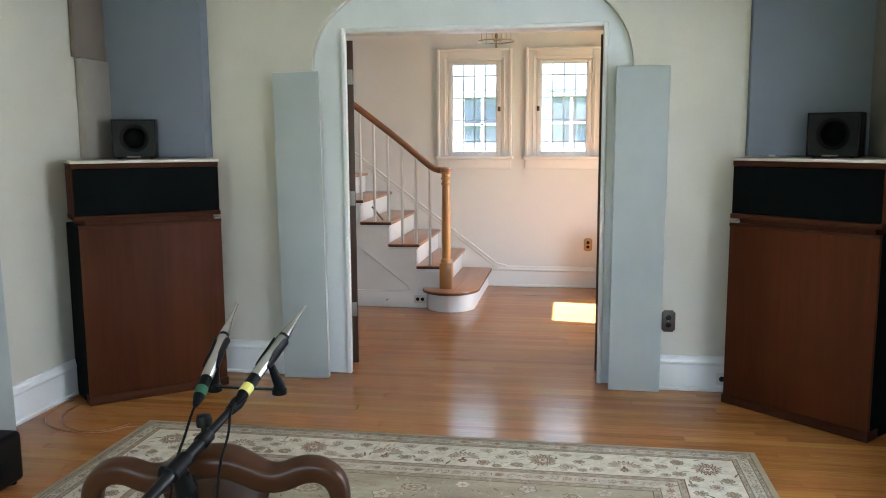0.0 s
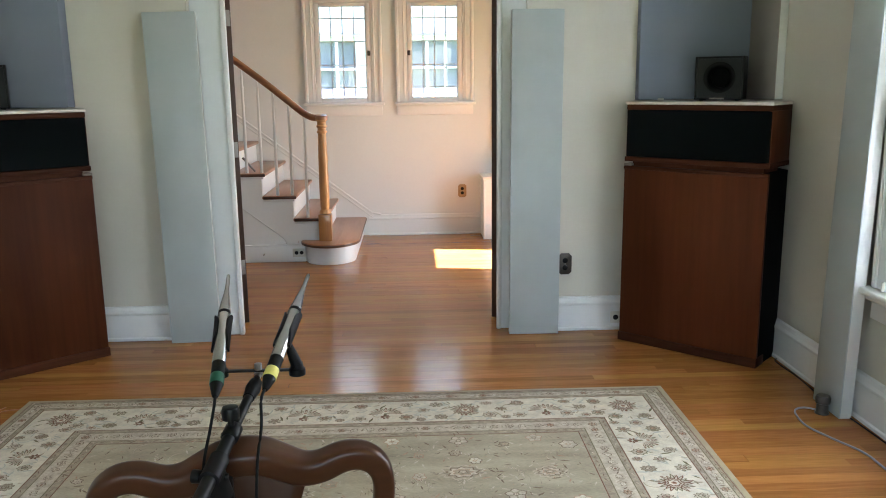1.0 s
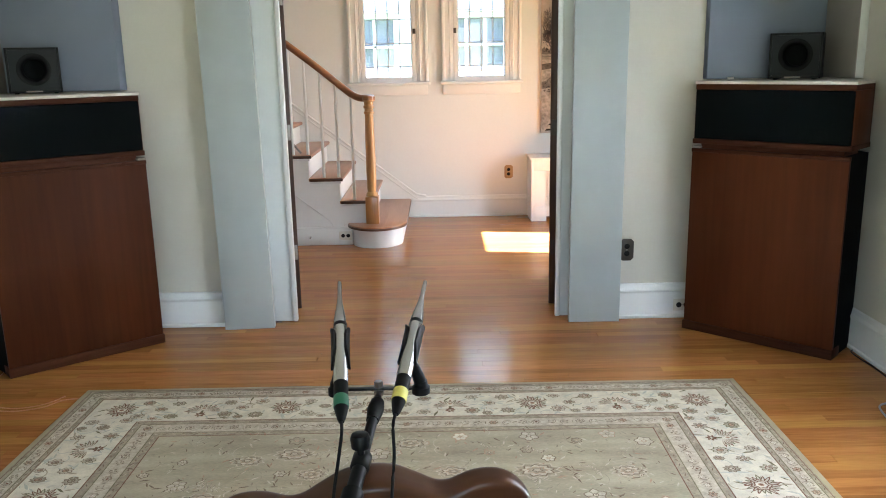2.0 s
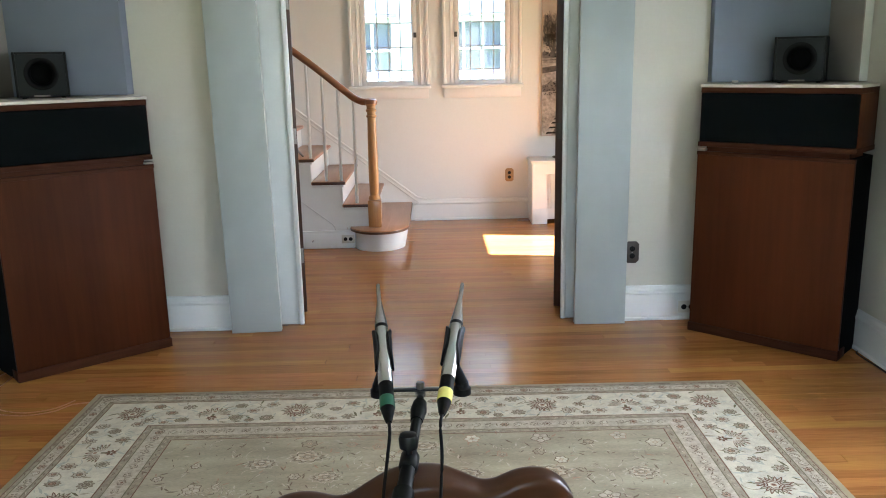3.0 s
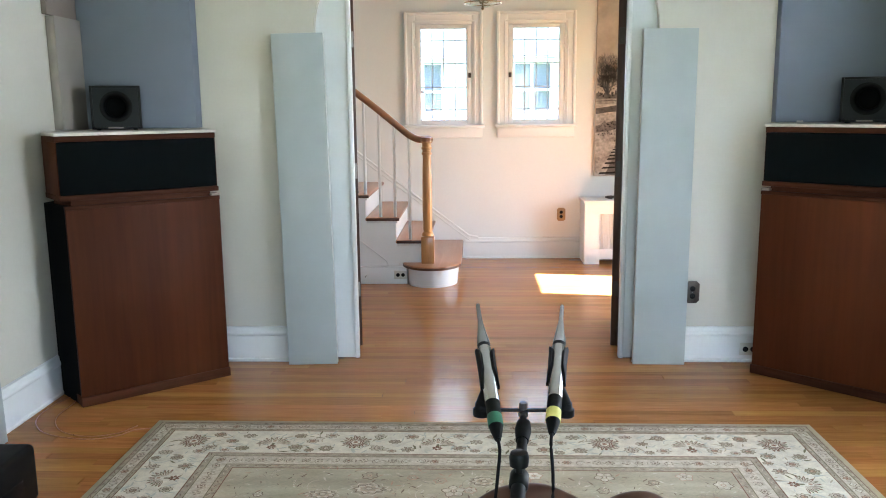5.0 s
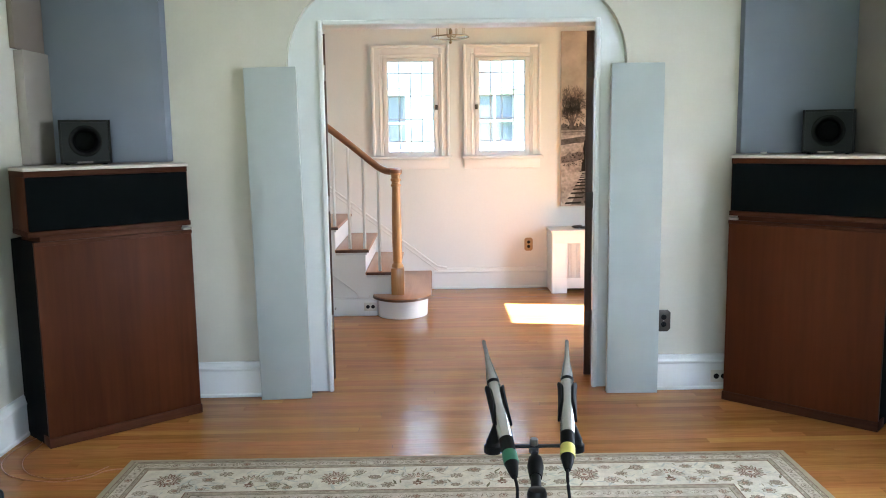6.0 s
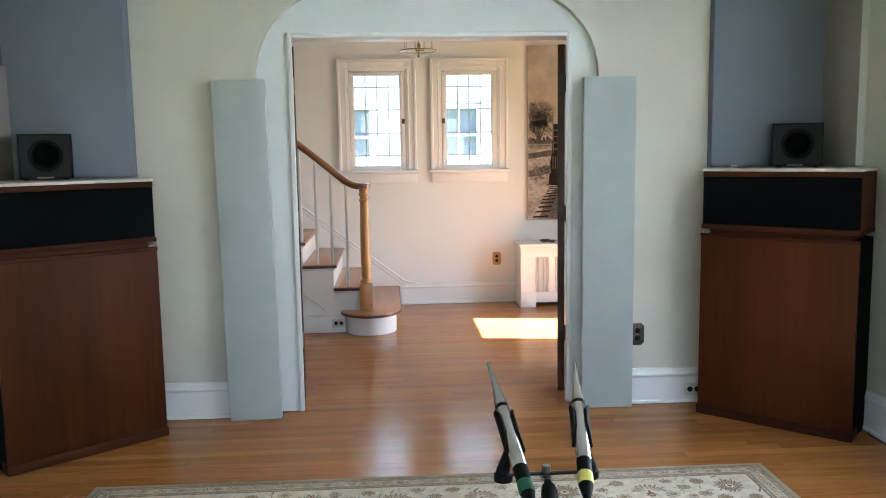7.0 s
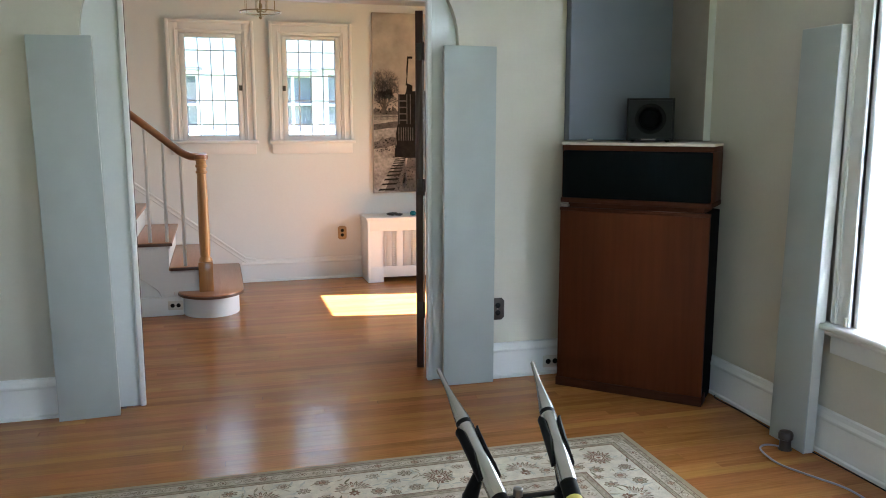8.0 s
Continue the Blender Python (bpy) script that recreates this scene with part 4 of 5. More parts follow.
# ---- the listening chair ----
ch = thing("wooden_chair", "glossy mahogany chair with a curved crest rail, on the rug", "chair", pose(0.012, -3.432, 0.027, 0, 0, 9.5))
half = [(0.185, 0.0, 0.42), (0.196, -0.005, 0.60), (0.207, -0.010, 0.74), (0.211, -0.012, 0.795), (0.203, -0.012, 0.829), (0.180, -0.012, 0.848), (0.150, -0.012, 0.850), (0.115, -0.012, 0.838), (0.085, -0.012, 0.838), (0.055, -0.012, 0.852), (0.028, -0.012, 0.864), (0.0, -0.012, 0.867)]
size = [(0.015, 0.016), (0.014, 0.015), (0.014, 0.015), (0.0145, 0.017), (0.016, 0.019), (0.017, 0.020), (0.018, 0.021), (0.019, 0.022), (0.020, 0.024), (0.020, 0.027), (0.020, 0.030), (0.020, 0.031)]
pts = [Vector((-x, y, z)) for x, y, z in half] + [Vector((x, y, z)) for x, y, z in half[-2::-1]]
rad = size + size[-2::-1]
path = smooth_path(pts, 5)
rads = []
for i in range(len(rad) - 1):
    for k in range(5):
        t = k / 5
        rads.append((rad[i][0] * (1 - t) + rad[i + 1][0] * t, rad[i][1] * (1 - t) + rad[i + 1][1] * t))
rads.append(rad[-1])
rads = [(a * 1.15, b * 1.0) for a, b in rads]
part("crest_rail", sweep(bmesh.new(), path, rads, 24, side=(0, 0.985, 0.17), power=0.55), MAHOG, ch, "curved crest rail running down into the stiles", smooth=40)
sp = [(0.085, 0.845), (0.092, 0.815), (0.080, 0.775), (0.058, 0.735), (0.050, 0.68), (0.058, 0.60), (0.040, 0.52), (0.046, 0.44)]
part("splat", prism([(-x, z) for x, z in sp] + [(x, z) for x, z in sp[::-1]], -0.016, -0.004, "y", 0.003), MAHOG, ch)
part("seat_frame", prism([(-0.20, -0.02), (0.20, -0.02), (0.25, 0.42), (-0.25, 0.42)], 0.36, 0.43, "z", 0.008), MAHOG, ch)
part("seat", prism([(-0.18, 0.015), (0.18, 0.015), (0.228, 0.40), (-0.228, 0.40)], 0.425, 0.465, "z", 0.015), SEATF, ch, "tan upholstered drop-in seat")
for x, y in ((-0.185, 0.0), (0.185, 0.0), (-0.225, 0.39), (0.225, 0.39)):
    part("leg", sweep(bmesh.new(), [(x, y, 0.40), (x * 1.02, y * 1.03 - (0.03 if y < 0.1 else -0.0), -0.018)], [0.022, 0.014], 12), MAHOG, ch)

# ---- dark doors folded back into the hall ----
def hall_door(name, hinge_x, side, label, metal):
    d = thing(name, label, "door", pose(hinge_x, 0.268, 0.008, 0, 0, side * 15), kind="structure")
    x0, x1 = (-0.042, 0.0) if side > 0 else (0.0, 0.042)
    part("stile", block(x0, x1, 0.0, 0.11, 0, 2.03, 0.002), DARKDOOR, d)
    part("stile", block(x0, x1, 0.61, 0.72, 0, 2.03, 0.002), DARKDOOR, d)
    for z0, z1 in ((0, 0.22), (0.95, 1.07), (1.92, 2.03)):
        part("rail", block(x0 + 0.001, x1 - 0.001, 0.11, 0.61, z0, z1, 0.002), DARKDOOR, d)
    for z0, z1 in ((0.22, 0.95), (1.07, 1.92)):
        part("panel", block((x0 + x1) / 2 - 0.008, (x0 + x1) / 2 + 0.008, 0.10, 0.62, z0 - 0.01, z1 + 0.01), DARKDOOR, d)
    for z in (0.35, 1.06, 1.81):
        h = part("hinge", block(x0 + 0.006, x1 - 0.004, -0.0025, 0.0, z - 0.045, z + 0.045, 0.0008), metal, d, "butt hinge")
        bm = bmesh.new()
        kx = x0 - 0.004 if side > 0 else x1 + 0.004
        lathe(bm, [(0.0055, z - 0.048), (0.0055, z + 0.048)], 10, pose(kx, -0.004, 0))
        part("knuckle", bm, metal, h)


hall_door("door_1", -0.732, 1, "dark-stained wooden door folded open into the hall", NICKEL)
hall_door("door_2", 0.766, -1, "dark-stained wooden door standing open in the hall", BRONZE)

# ---- the staircase ----
RISE, RUN = 0.1865, 0.2435
def nose(k):
    return -0.154 - 0.262 * min(k - 1, 1) - RUN * max(k - 2, 0), 0.180 + RISE * (k - 1)
SY = 2.06
stairs = thing("staircase", "white painted stairs with oak treads rising along the wall", "staircase")
out = [(-0.63, SY - 0.02)]
for k in range(0, 17):
    a = math.pi * 1.05 - (math.pi * 1.05) * k / 16
    out.append((-0.395 + 0.205 * math.cos(a), 2.10 - 0.215 * math.sin(a)))
out += [(-0.185, YF), (-0.63, YF)]
part("first_riser", prism(out, 0.0, 0.150, "z"), WHITE, stairs, "rounded white first riser", smooth=50)
out = [(-0.66, SY - 0.025)]
for k in range(0, 21):
    a = math.pi * 1.06 - (math.pi * 1.06) * k / 20
    out.append((-0.395 + 0.241 * math.cos(a), 2.10 - 0.285 * math.sin(a)))
out += [(-0.154, YF), (-0.66, YF)]
part("bullnose_tread", prism(out, 0.150, 0.180, "z", 0.006), TREAD, stairs, "rounded oak first tread", smooth=50)
# dark band round the first tread: scuffs and painted-in shade
part("bullnose_edge", prism([(-0.395 + (x + 0.395) * 1.016, 2.10 + (y - 2.10) * 1.014) if y < 2.2 else (x + 0.004, y - 0.002) for x, y in out[1:-1]] + [(-0.655, YF - 0.002)], 0.153, 0.171, "z"), NOSEW, stairs, "dark worn edge with its shade put into the colour", smooth=50)
for k in range(2, 10):
    x, z = nose(k)
    part("tread", block(x - RUN - 0.03, x, SY - 0.03, YF, z - 0.028, z, 0.009, 3), TREAD, stairs)
    part("riser", block(x - 0.047, x - 0.028, SY + 0.004, YF, z - RISE, z - 0.028), WHITE, stairs)
zig = [(-0.60, 0.0)]
for k in range(2, 10):
    x, z = nose(k)
    zig += [(x - 0.03, z - RISE - 0.02 if k > 2 else 0.15), (x - 0.03, z - 0.028)]
xl, zl = nose(10)
zig += [(-2.6, zl - RISE - 0.03), (-2.6, 0.0)]
part("stringer", prism(zig, SY, SY + 0.03, "y"), WHITE, stairs, "white cut stringer")
part("base_strip", block(-2.6, -0.60, SY - 0.022, SY, 0.0, 0.135, 0.004), WHITE, stairs)
# the upper string board stands proud of the panel below it, and ends in a small curve
edge = [(-2.6, 1.62), (-1.17, 0.515), (-0.800, 0.226), (-0.775, 0.204), (-0.758, 0.178), (-0.745, 0.137)]
part("string_board", prism(edge + [(-0.60, 0.137), (-0.60, 0.15)] + zig[1:-1], SY - 0.016, SY - 0.0004, "y"), WHITE, stairs, "upper white board with a curved end")
bm = sweep(bmesh.new(), smooth_path([(x, SY - 0.010, z - 0.004) for x, z in edge[1:]], 4), 0.007, 8)
part("panel_mould", bm, WHITE, stairs, smooth=60)
part("base_cap", block(-2.6, -0.63, SY - 0.027, SY, 0.135, 0.146, 0.004), WHITE, stairs)
for k in range(2, 10):
    x, z = nose(k)
    # thin dark strip carries wear and the shade under each tread's edge
    part("tread_end", block(x - RUN - 0.02, x + 0.003, SY - 0.036, SY - 0.0305, z - 0.027, z - 0.004, 0.002), NOSEW, stairs, "dark worn tread end with its shade put into the colour")
    part("scotia", block(x - RUN - 0.02, x - 0.012, SY - 0.026, SY + 0.002, z - 0.046, z - 0.028, 0.006), WHITE, stairs)
part("landing", block(-2.6, nose(9)[0] - RUN, SY, YF, nose(9)[1] - 0.05, nose(9)[1] - 0.002), TREAD, stairs)
# wall skirt that follows the flight
sk = [(-0.02, 0.0), (-0.005, 0.20), (-0.10, 0.225)]
x9, z9 = nose(9)
slope = RISE / RUN
sk += [(x9, 0.225 + (-0.10 - x9) * slope), (x9, 0.225 + (-0.10 - x9) * slope - 0.4), (-0.42, 0.0)]
part("wall_skirt", prism(sk, YF - 0.018, YF - 0.001, "y"), WHITE, stairs)
bm = sweep(bmesh.new(), [(-0.01, YF - 0.02, 0.205), (-0.10, YF - 0.02, 0.222), (x9, YF - 0.02, 0.222 + (-0.10 - x9) * slope)], 0.011, 8)
part("skirt_mould", bm, WHITE, stairs)
lo = [(-0.075, 0.165), (x9, 0.165 + (-0.075 - x9) * slope)]
part("skirt_mould", sweep(bmesh.new(), [(x, YF - 0.019, z) for x, z in lo], 0.008, 8), WHITE, stairs)
part("skirt_band", prism([lo[0], (-0.10, 0.222), (x9, 0.222 + (-0.10 - x9) * slope), lo[1]], YF - 0.025, YF - 0.0175, "y"), WHITE, stairs)

NX, NY, BY = -0.426, 2.03, 2.07
nw = part("newel_post", block(NX - 0.052, NX + 0.052, NY - 0.052, NY + 0.052, 0.180, 0.40, 0.004), NEWELW, stairs, "turned golden oak newel post")
bm = bmesh.new()
lathe(bm, [(0.050, 0.405), (0.046, 0.425), (0.034, 0.440), (0.038, 0.46), (0.040, 0.60), (0.038, 0.85), (0.033, 1.04), (0.033, 1.055), (0.041, 1.062), (0.041, 1.074), (0.034, 1.080), (0.034, 1.098), (0.042, 1.106), (0.042, 1.118), (0.035, 1.125), (0.037, 1.150), (0.048, 1.160), (0.048, 1.166)], 28, pose(NX, NY, 0))
part("turned_shaft", bm, NEWELW, nw)
pts = [(NX + 0.035, NY, 1.180), (NX - 0.02, NY, 1.180), (NX - 0.07, NY + 0.012, 1.182), (-0.555, BY - 0.01, 1.207), (-0.617, BY, 1.253), (-0.858, BY, 1.452), (-1.215, BY, 1.726), (-2.2, BY, 2.48)]
part("handrail", sweep(bmesh.new(), smooth_path(pts, 5), 0.027, 16), RAILW, stairs, "dark golden wooden handrail", smooth=60)
bm = bmesh.new()
lathe(bm, [(0.040, 1.160), (0.050, 1.166), (0.052, 1.180), (0.048, 1.196), (0.030, 1.203)], 24, pose(NX, NY, 0))
part("rail_cap", bm, RAILW, stairs)
def rail_z(x):
    return 1.253 + (-0.617 - x) * 0.79 - 0.024
for k in range(14):
    x = -0.572 - 0.1195 * k
    step = 2
    while nose(step + 1)[0] > x:
        step += 1
    if step > 9:
        break
    z0 = nose(step)[1]
    z1 = max(rail_z(x), 1.20)
    bm = bmesh.new()
    h = z1 - z0
    lathe(bm, [(0.013, z0), (0.013, z0 + 0.10), (0.0145, z0 + 0.11), (0.0115, z0 + 0.125), (0.0125, z0 + 0.3 * h), (0.0105, z0 + 0.8 * h), (0.013, z0 + 0.82 * h), (0.0100, z0 + 0.84 * h), (0.0095, z1)], 12, pose(x, BY, 0))
    part("baluster", bm, WHITE, stairs)
single("broken_stick", sweep(bmesh.new(), [(-1.098, 2.16, 0.86), (-1.00, 2.16, 0.744)], 0.009, 6), BEIGEF, "short dark wooden stick leaning on a stair tread", "stick")
single("door_stop", sweep(bmesh.new(), [(-0.94, SY - 0.022, 0.07), (-0.94, SY - 0.065, 0.07)], 0.006, 10), NICKEL, "small metal door stop on the white base strip", "door stop")

# ---- the rest of the hall ----
rc = thing("radiator_cover", "white painted radiator cover with pierced metal grilles", "radiator cover", pose(0.957, 2.865, 0))
W, D, H = 1.02, 0.345, 0.585
part("top", block(-0.012, W + 0.012, -0.015, D, H - 0.022, H, 0.004), WHITE, rc)
part("side", block(0, 0.02, 0.0, D, 0.0, H - 0.022, 0.002), WHITE, rc)
part("side", block(W - 0.02, W, 0.0, D, 0.0, H - 0.022, 0.002), WHITE, rc)
gr = [(0.130, 0.262), (0.318, 0.450), (0.506, 0.638), (0.694, 0.826)]
edges = [0.02] + [v for g in gr for v in g] + [W - 0.02]
part("front_rail", block(0.02, W - 0.02, 0.0, 0.018, 0.465, H - 0.022, 0.001), WHITE, rc)
part("front_rail", block(0.14, W - 0.14, 0.0, 0.018, 0.045, 0.140, 0.001), WHITE, rc)
part("foot", block(0.02, 0.14, 0.0, 0.018, 0.0, 0.140, 0.001), WHITE, rc)
part("foot", block(W - 0.14, W - 0.02, 0.0, 0.018, 0.0, 0.140, 0.001), WHITE, rc)
for a, b in zip(edges[0::2], edges[1::2]):
    part("front_stile", block(a, b, 0.0005, 0.0175, 0.140, 0.465), WHITE, rc)
for a, b in gr:
    bm = bmesh.new()
    n = 9
    for k in range(n + 1):
        x = a + (b - a) * k / n
        bx(bm, x - 0.0025, x + 0.0025, 0.006, 0.010, 0.140, 0.465)
    for k in range(21):
        z = 0.140 + 0.325 * k / 20
        bx(bm, a, b, 0.0055, 0.0105, z - 0.0025, z + 0.0025)
    part("grille", bm, WHITE, rc, "white pierced metal grille")
for k in range(10):
    part("radiator_column", block(0.10 + 0.085 * k, 0.15 + 0.085 * k, 0.10, 0.25, 0.06, 0.52, 0.02), WHITE, rc)
ks = thing("trinket_dish", "small dark trinkets heaped on the radiator cover", "trinkets", pose(1.225, 2.98, H))
for k in range(9):
    bm = sweep(bmesh.new(), [Vector((0.03 * math.cos(a), 0.018 * math.sin(a), 0)) for a in [2 * math.pi * j / 12 for j in range(12)]], 0.006, 6, closed=True)
    part("ring", bm, BRONZE, ks, m=pose(random.uniform(-0.05, 0.05), random.uniform(-0.03, 0.03), 0.008 + 0.002 * k, random.uniform(-15, 15), random.uniform(-15, 15), random.uniform(0, 180)))
bm = bmesh.new()
lathe(bm, [(0.012, 0), (0.026, 0.006), (0.030, 0.022), (0.022, 0.036), (0.018, 0.040), (0.016, 0.036)], 18)
single("teal_pot", bm, TEAL, "small teal glazed pot on the radiator cover", "pot", pose(1.40, 2.98, H))

cv = thing("canvas_print", "large black and white winter railway print on canvas", "picture", pose(1.078, YF, 0.780))
PW, PH = 0.72, 1.62
part("canvas", block(0, PW, -0.035, 0, 0, PH, 0.003), PRINTSKY, cv, "pale sky of the print")
def flat(name, polys, y, material):
    bm = bmesh.new()
    for p in polys:
        bm.faces.new([bm.verts.new((x, y, z)) for x, z in p])
    return part(name, bm, material, cv, smooth=None)
random.seed(11)
E0 = PW - 0.004
flat("snow_ground", [[(0.004, 0.004), (E0, 0.004), (E0, 0.74), (0.004, 0.75)]], -0.0356, SNOW)
flat("road", [[(0.004, 0.575), (0.12, 0.592), (0.24, 0.60), (E0, 0.60), (E0, 0.66), (0.20, 0.655), (0.004, 0.628)], [(0.004, 0.405), (0.10, 0.415), (0.20, 0.44), (0.25, 0.50), (0.17, 0.515), (0.08, 0.49), (0.004, 0.465)]], -0.0360, GREYINK)
flat("track_shadow", [[(0.25, 0.006), (E0, 0.006), (E0, 0.40), (0.33, 0.36)], [(0.10, 0.012), (0.25, 0.012), (0.30, 0.12), (0.30, 0.32), (0.20, 0.24)]], -0.0360, GREYINK)
hedge = [(0.004, 0.715)] + [(0.004 + 0.24 * k / 22, 0.745 + 0.045 * random.random()) for k in range(23)] + [(0.244, 0.715)]
flat("hedge", [hedge], -0.0362, GREYINK)
limbs = []
def grow(x, z, a, ln, w, depth):
    x2, z2 = x + ln * math.cos(a), z + ln * math.sin(a)
    nx, nz = -math.sin(a) * w, math.cos(a) * w
    if 0.006 < x2 < 0.25 and z2 < 1.27:
        limbs.append([(x - nx, z - nz), (x + nx, z + nz), (x2 + nx * 0.7, z2 + nz * 0.7), (x2 - nx * 0.7, z2 - nz * 0.7)])
        if depth:
            for q in (-0.62, -0.2, 0.2, 0.6):
                grow(x2, z2, a + q + random.uniform(-0.25, 0.25), ln * random.uniform(0.60, 0.82), max(w * 0.60, 0.0011), depth - 1)
for x, a, ln in ((0.105, 1.57, 0.125), (0.106, 1.15, 0.10), (0.104, 2.0, 0.10), (0.105, 1.4, 0.07), (0.105, 1.75, 0.07)):
    grow(x, 0.74, a, ln, 0.0075, 4)
flat("tree", limbs, -0.0364, GREYINK)
fence = [[(0.006, 0.690), (0.235, 0.700), (0.235, 0.706), (0.006, 0.696)]]
fence += [[(0.01 + 0.011 * k, 0.668), (0.014 + 0.011 * k, 0.668), (0.014 + 0.011 * k, 0.712), (0.01 + 0.011 * k, 0.712)] for k in range(21)]
flat("fence", fence, -0.0365, GREYINK)
train = [[(0.23, 0.62), (E0, 0.62), (E0, 0.93), (0.31, 0.93), (0.30, 0.90), (0.235, 0.90)], [(0.22, 0.46), (E0, 0.45), (E0, 0.62), (0.225, 0.62), (0.21, 0.54)], [(0.195, 0.33), (0.30, 0.32), (E0, 0.32), (E0, 0.46), (0.22, 0.46), (0.20, 0.40)],
         [(0.31, 0.93), (0.37, 0.90), (0.37, 0.98), (0.32, 1.00)], [(0.305, 0.98), (0.318, 0.98), (0.312, 1.12), (0.322, 1.24), (0.37, 1.24), (0.37, 1.22), (0.334, 1.22), (0.324, 1.12)]]
flat("locomotive", train, -0.0366, INK)
rungs = [[(0.24, 0.66 + 0.058 * k), (0.315, 0.66 + 0.058 * k), (0.315, 0.672 + 0.058 * k), (0.24, 0.672 + 0.058 * k)] for k in range(4)]
rungs += [[(x, 0.63), (x + 0.008, 0.63), (x + 0.008, 0.90), (x, 0.90)] for x in (0.238, 0.312, 0.345)]
rungs += [[(0.235 + 0.022 * k, 0.48), (0.242 + 0.022 * k, 0.48), (0.242 + 0.022 * k, 0.60), (0.235 + 0.022 * k, 0.60)] for k in range(7)]
flat("locomotive_ladder", rungs, -0.0370, GREYINK)
ties = []
for k in range(10):
    z = 0.02 + 0.30 * (1 - 0.88 ** k) / (1 - 0.88 ** 10)
    x = 0.04 + 0.55 * (z - 0.02)
    wd = 0.150 * 0.95 ** k
    ties.append([(x, z), (x + wd, z + 0.006), (x + wd + 0.012, z + 0.022 * 0.95 ** k), (x + 0.012, z + 0.017 * 0.95 ** k)])
scrub = []
for k in range(190):
    x, z = random.uniform(0.01, 0.22), random.choice((random.uniform(0.72, 0.86), random.uniform(0.38, 0.50)))
    q = random.uniform(0.005, 0.018)
    scrub.append([(x, z), (x + q, z + random.uniform(-0.008, 0.008)), (x + q * 0.6, z + q * random.uniform(0.3, 1.0))])
for k in range(120):
    x, z = random.uniform(0.16, 0.37), random.uniform(0.02, 0.34)
    q = random.uniform(0.005, 0.016)
    scrub.append([(x, z), (x + q, z + random.uniform(-0.008, 0.008)), (x + q * 0.6, z + q * random.uniform(0.3, 1.0))])
tagged(flat("scrub", scrub, -0.0363, INK), kind="stuff")
flat("railway_ties", ties, -0.0368, INK)

lt = thing("hall_ceiling_light", "brass and glass ring ceiling light hanging in the hall", "ceiling light", pose(0.02, 1.725, 2.185))
bm = bmesh.new()
sweep(bm, [(0.138 * math.cos(a), 0.138 * math.sin(a), 0.0) for a in [2 * math.pi * k / 40 for k in range(40)]], 0.0045, 8, closed=True)
part("brass_ring", bm, BRASS, lt, smooth=60)
bm = bmesh.new()
lathe(bm, [(0.012, -0.030), (0.06, -0.026), (0.105, -0.016), (0.136, -0.002), (0.134, 0.001), (0.103, -0.013), (0.06, -0.023), (0.012, -0.027)], 36)
part("glass_dish", bm, BOWLGLASS, lt, "shallow clear glass dish", smooth=60)
bm = bmesh.new()
lathe(bm, [(0.003, -0.050), (0.010, -0.044), (0.012, -0.034), (0.007, -0.028), (0.006, 0.02), (0.016, 0.03), (0.014, 0.05), (0.006, 0.06), (0.006, ZC - 2.185 - 0.03)], 16)
part("stem", bm, BRASS, lt)
for a in (40, 130, 220, 310):
    q = Vector((math.cos(radians(a)), math.sin(radians(a)), 0))
    part("rod", sweep(bmesh.new(), [q * 0.138, q * 0.138 + Vector((0, 0, ZC - 2.185 - 0.02))], 0.0018, 6), BRASS, lt)
for a in (0, 120, 240):
    q = Vector((math.cos(radians(a)), math.sin(radians(a)), 0))
    bm = sweep(bmesh.new(), smooth_path([(0, 0, 0.01), q * 0.03 + Vector((0, 0, 0.0)), q * 0.045 + Vector((0, 0, 0.02))], 4), 0.004, 8)
    ar = part("arm", bm, BRASS, lt, smooth=60)
    bm = bmesh.new()
    lathe(bm, [(0.010, 0.02), (0.011, 0.055), (0.006, 0.058), (0.011, 0.075), (0.009, 0.09), (0.001, 0.105)], 14, Matrix.Translation(q * 0.045))
    part("bulb", bm, IVORY, ar, "unlit candle bulb", smooth=60)
bm = bmesh.new()
lathe(bm, [(0.15, ZC - 2.185 - 0.022), (0.15, ZC - 2.185 - 0.006), (0.12, ZC - 2.185)], 30)
part("ceiling_plate", bm, BRASS, lt)

# ---- outside ----
setting("ground", block(-300, 300, -300, 300, -0.55, -0.5), GRASS, "lawn and ground outside", "ground")
nh = thing("neighbour_house", "white clapboard neighbouring house with dark windows", "house", pose(0, 9.0, -0.5))
NW = [(-3.6, -2.7, 1.2, 2.9), (-1.18, -0.56, 1.75, 2.62), (0.30, 1.20, 1.78, 2.62), (1.46, 1.80, 1.72, 2.66), (3.0, 3.9, 1.5, 2.9)]
bm = bmesh.new()
z = 0.0
while z < 5.2:
    cuts = sorted([(a, b) for a, b, c, d in NW if c - 0.1 < z + 0.06 < d + 0.1])
    x = -7.0
    for a, b in cuts + [(7.0, 7.0)]:
        vs = [(x, 0.0, z + 0.125), (a, 0.0, z + 0.125), (a, -0.02, z), (x, -0.02, z), (x, 0.2, z + 0.125), (a, 0.2, z + 0.125), (a, 0.2, z), (x, 0.2, z)]
        v = [bm.verts.new(p) for p in vs]
        for f in ((0, 1, 2, 3), (7, 6, 5, 4), (3, 2, 6, 7), (0, 4, 5, 1)):
            bm.faces.new([v[i] for i in f])
        x = b
    z += 0.125
bmesh.ops.recalc_face_normals(bm, faces=bm.faces)
part("wall", bm, SIDING, nh, "white clapboard wall", smooth=None)
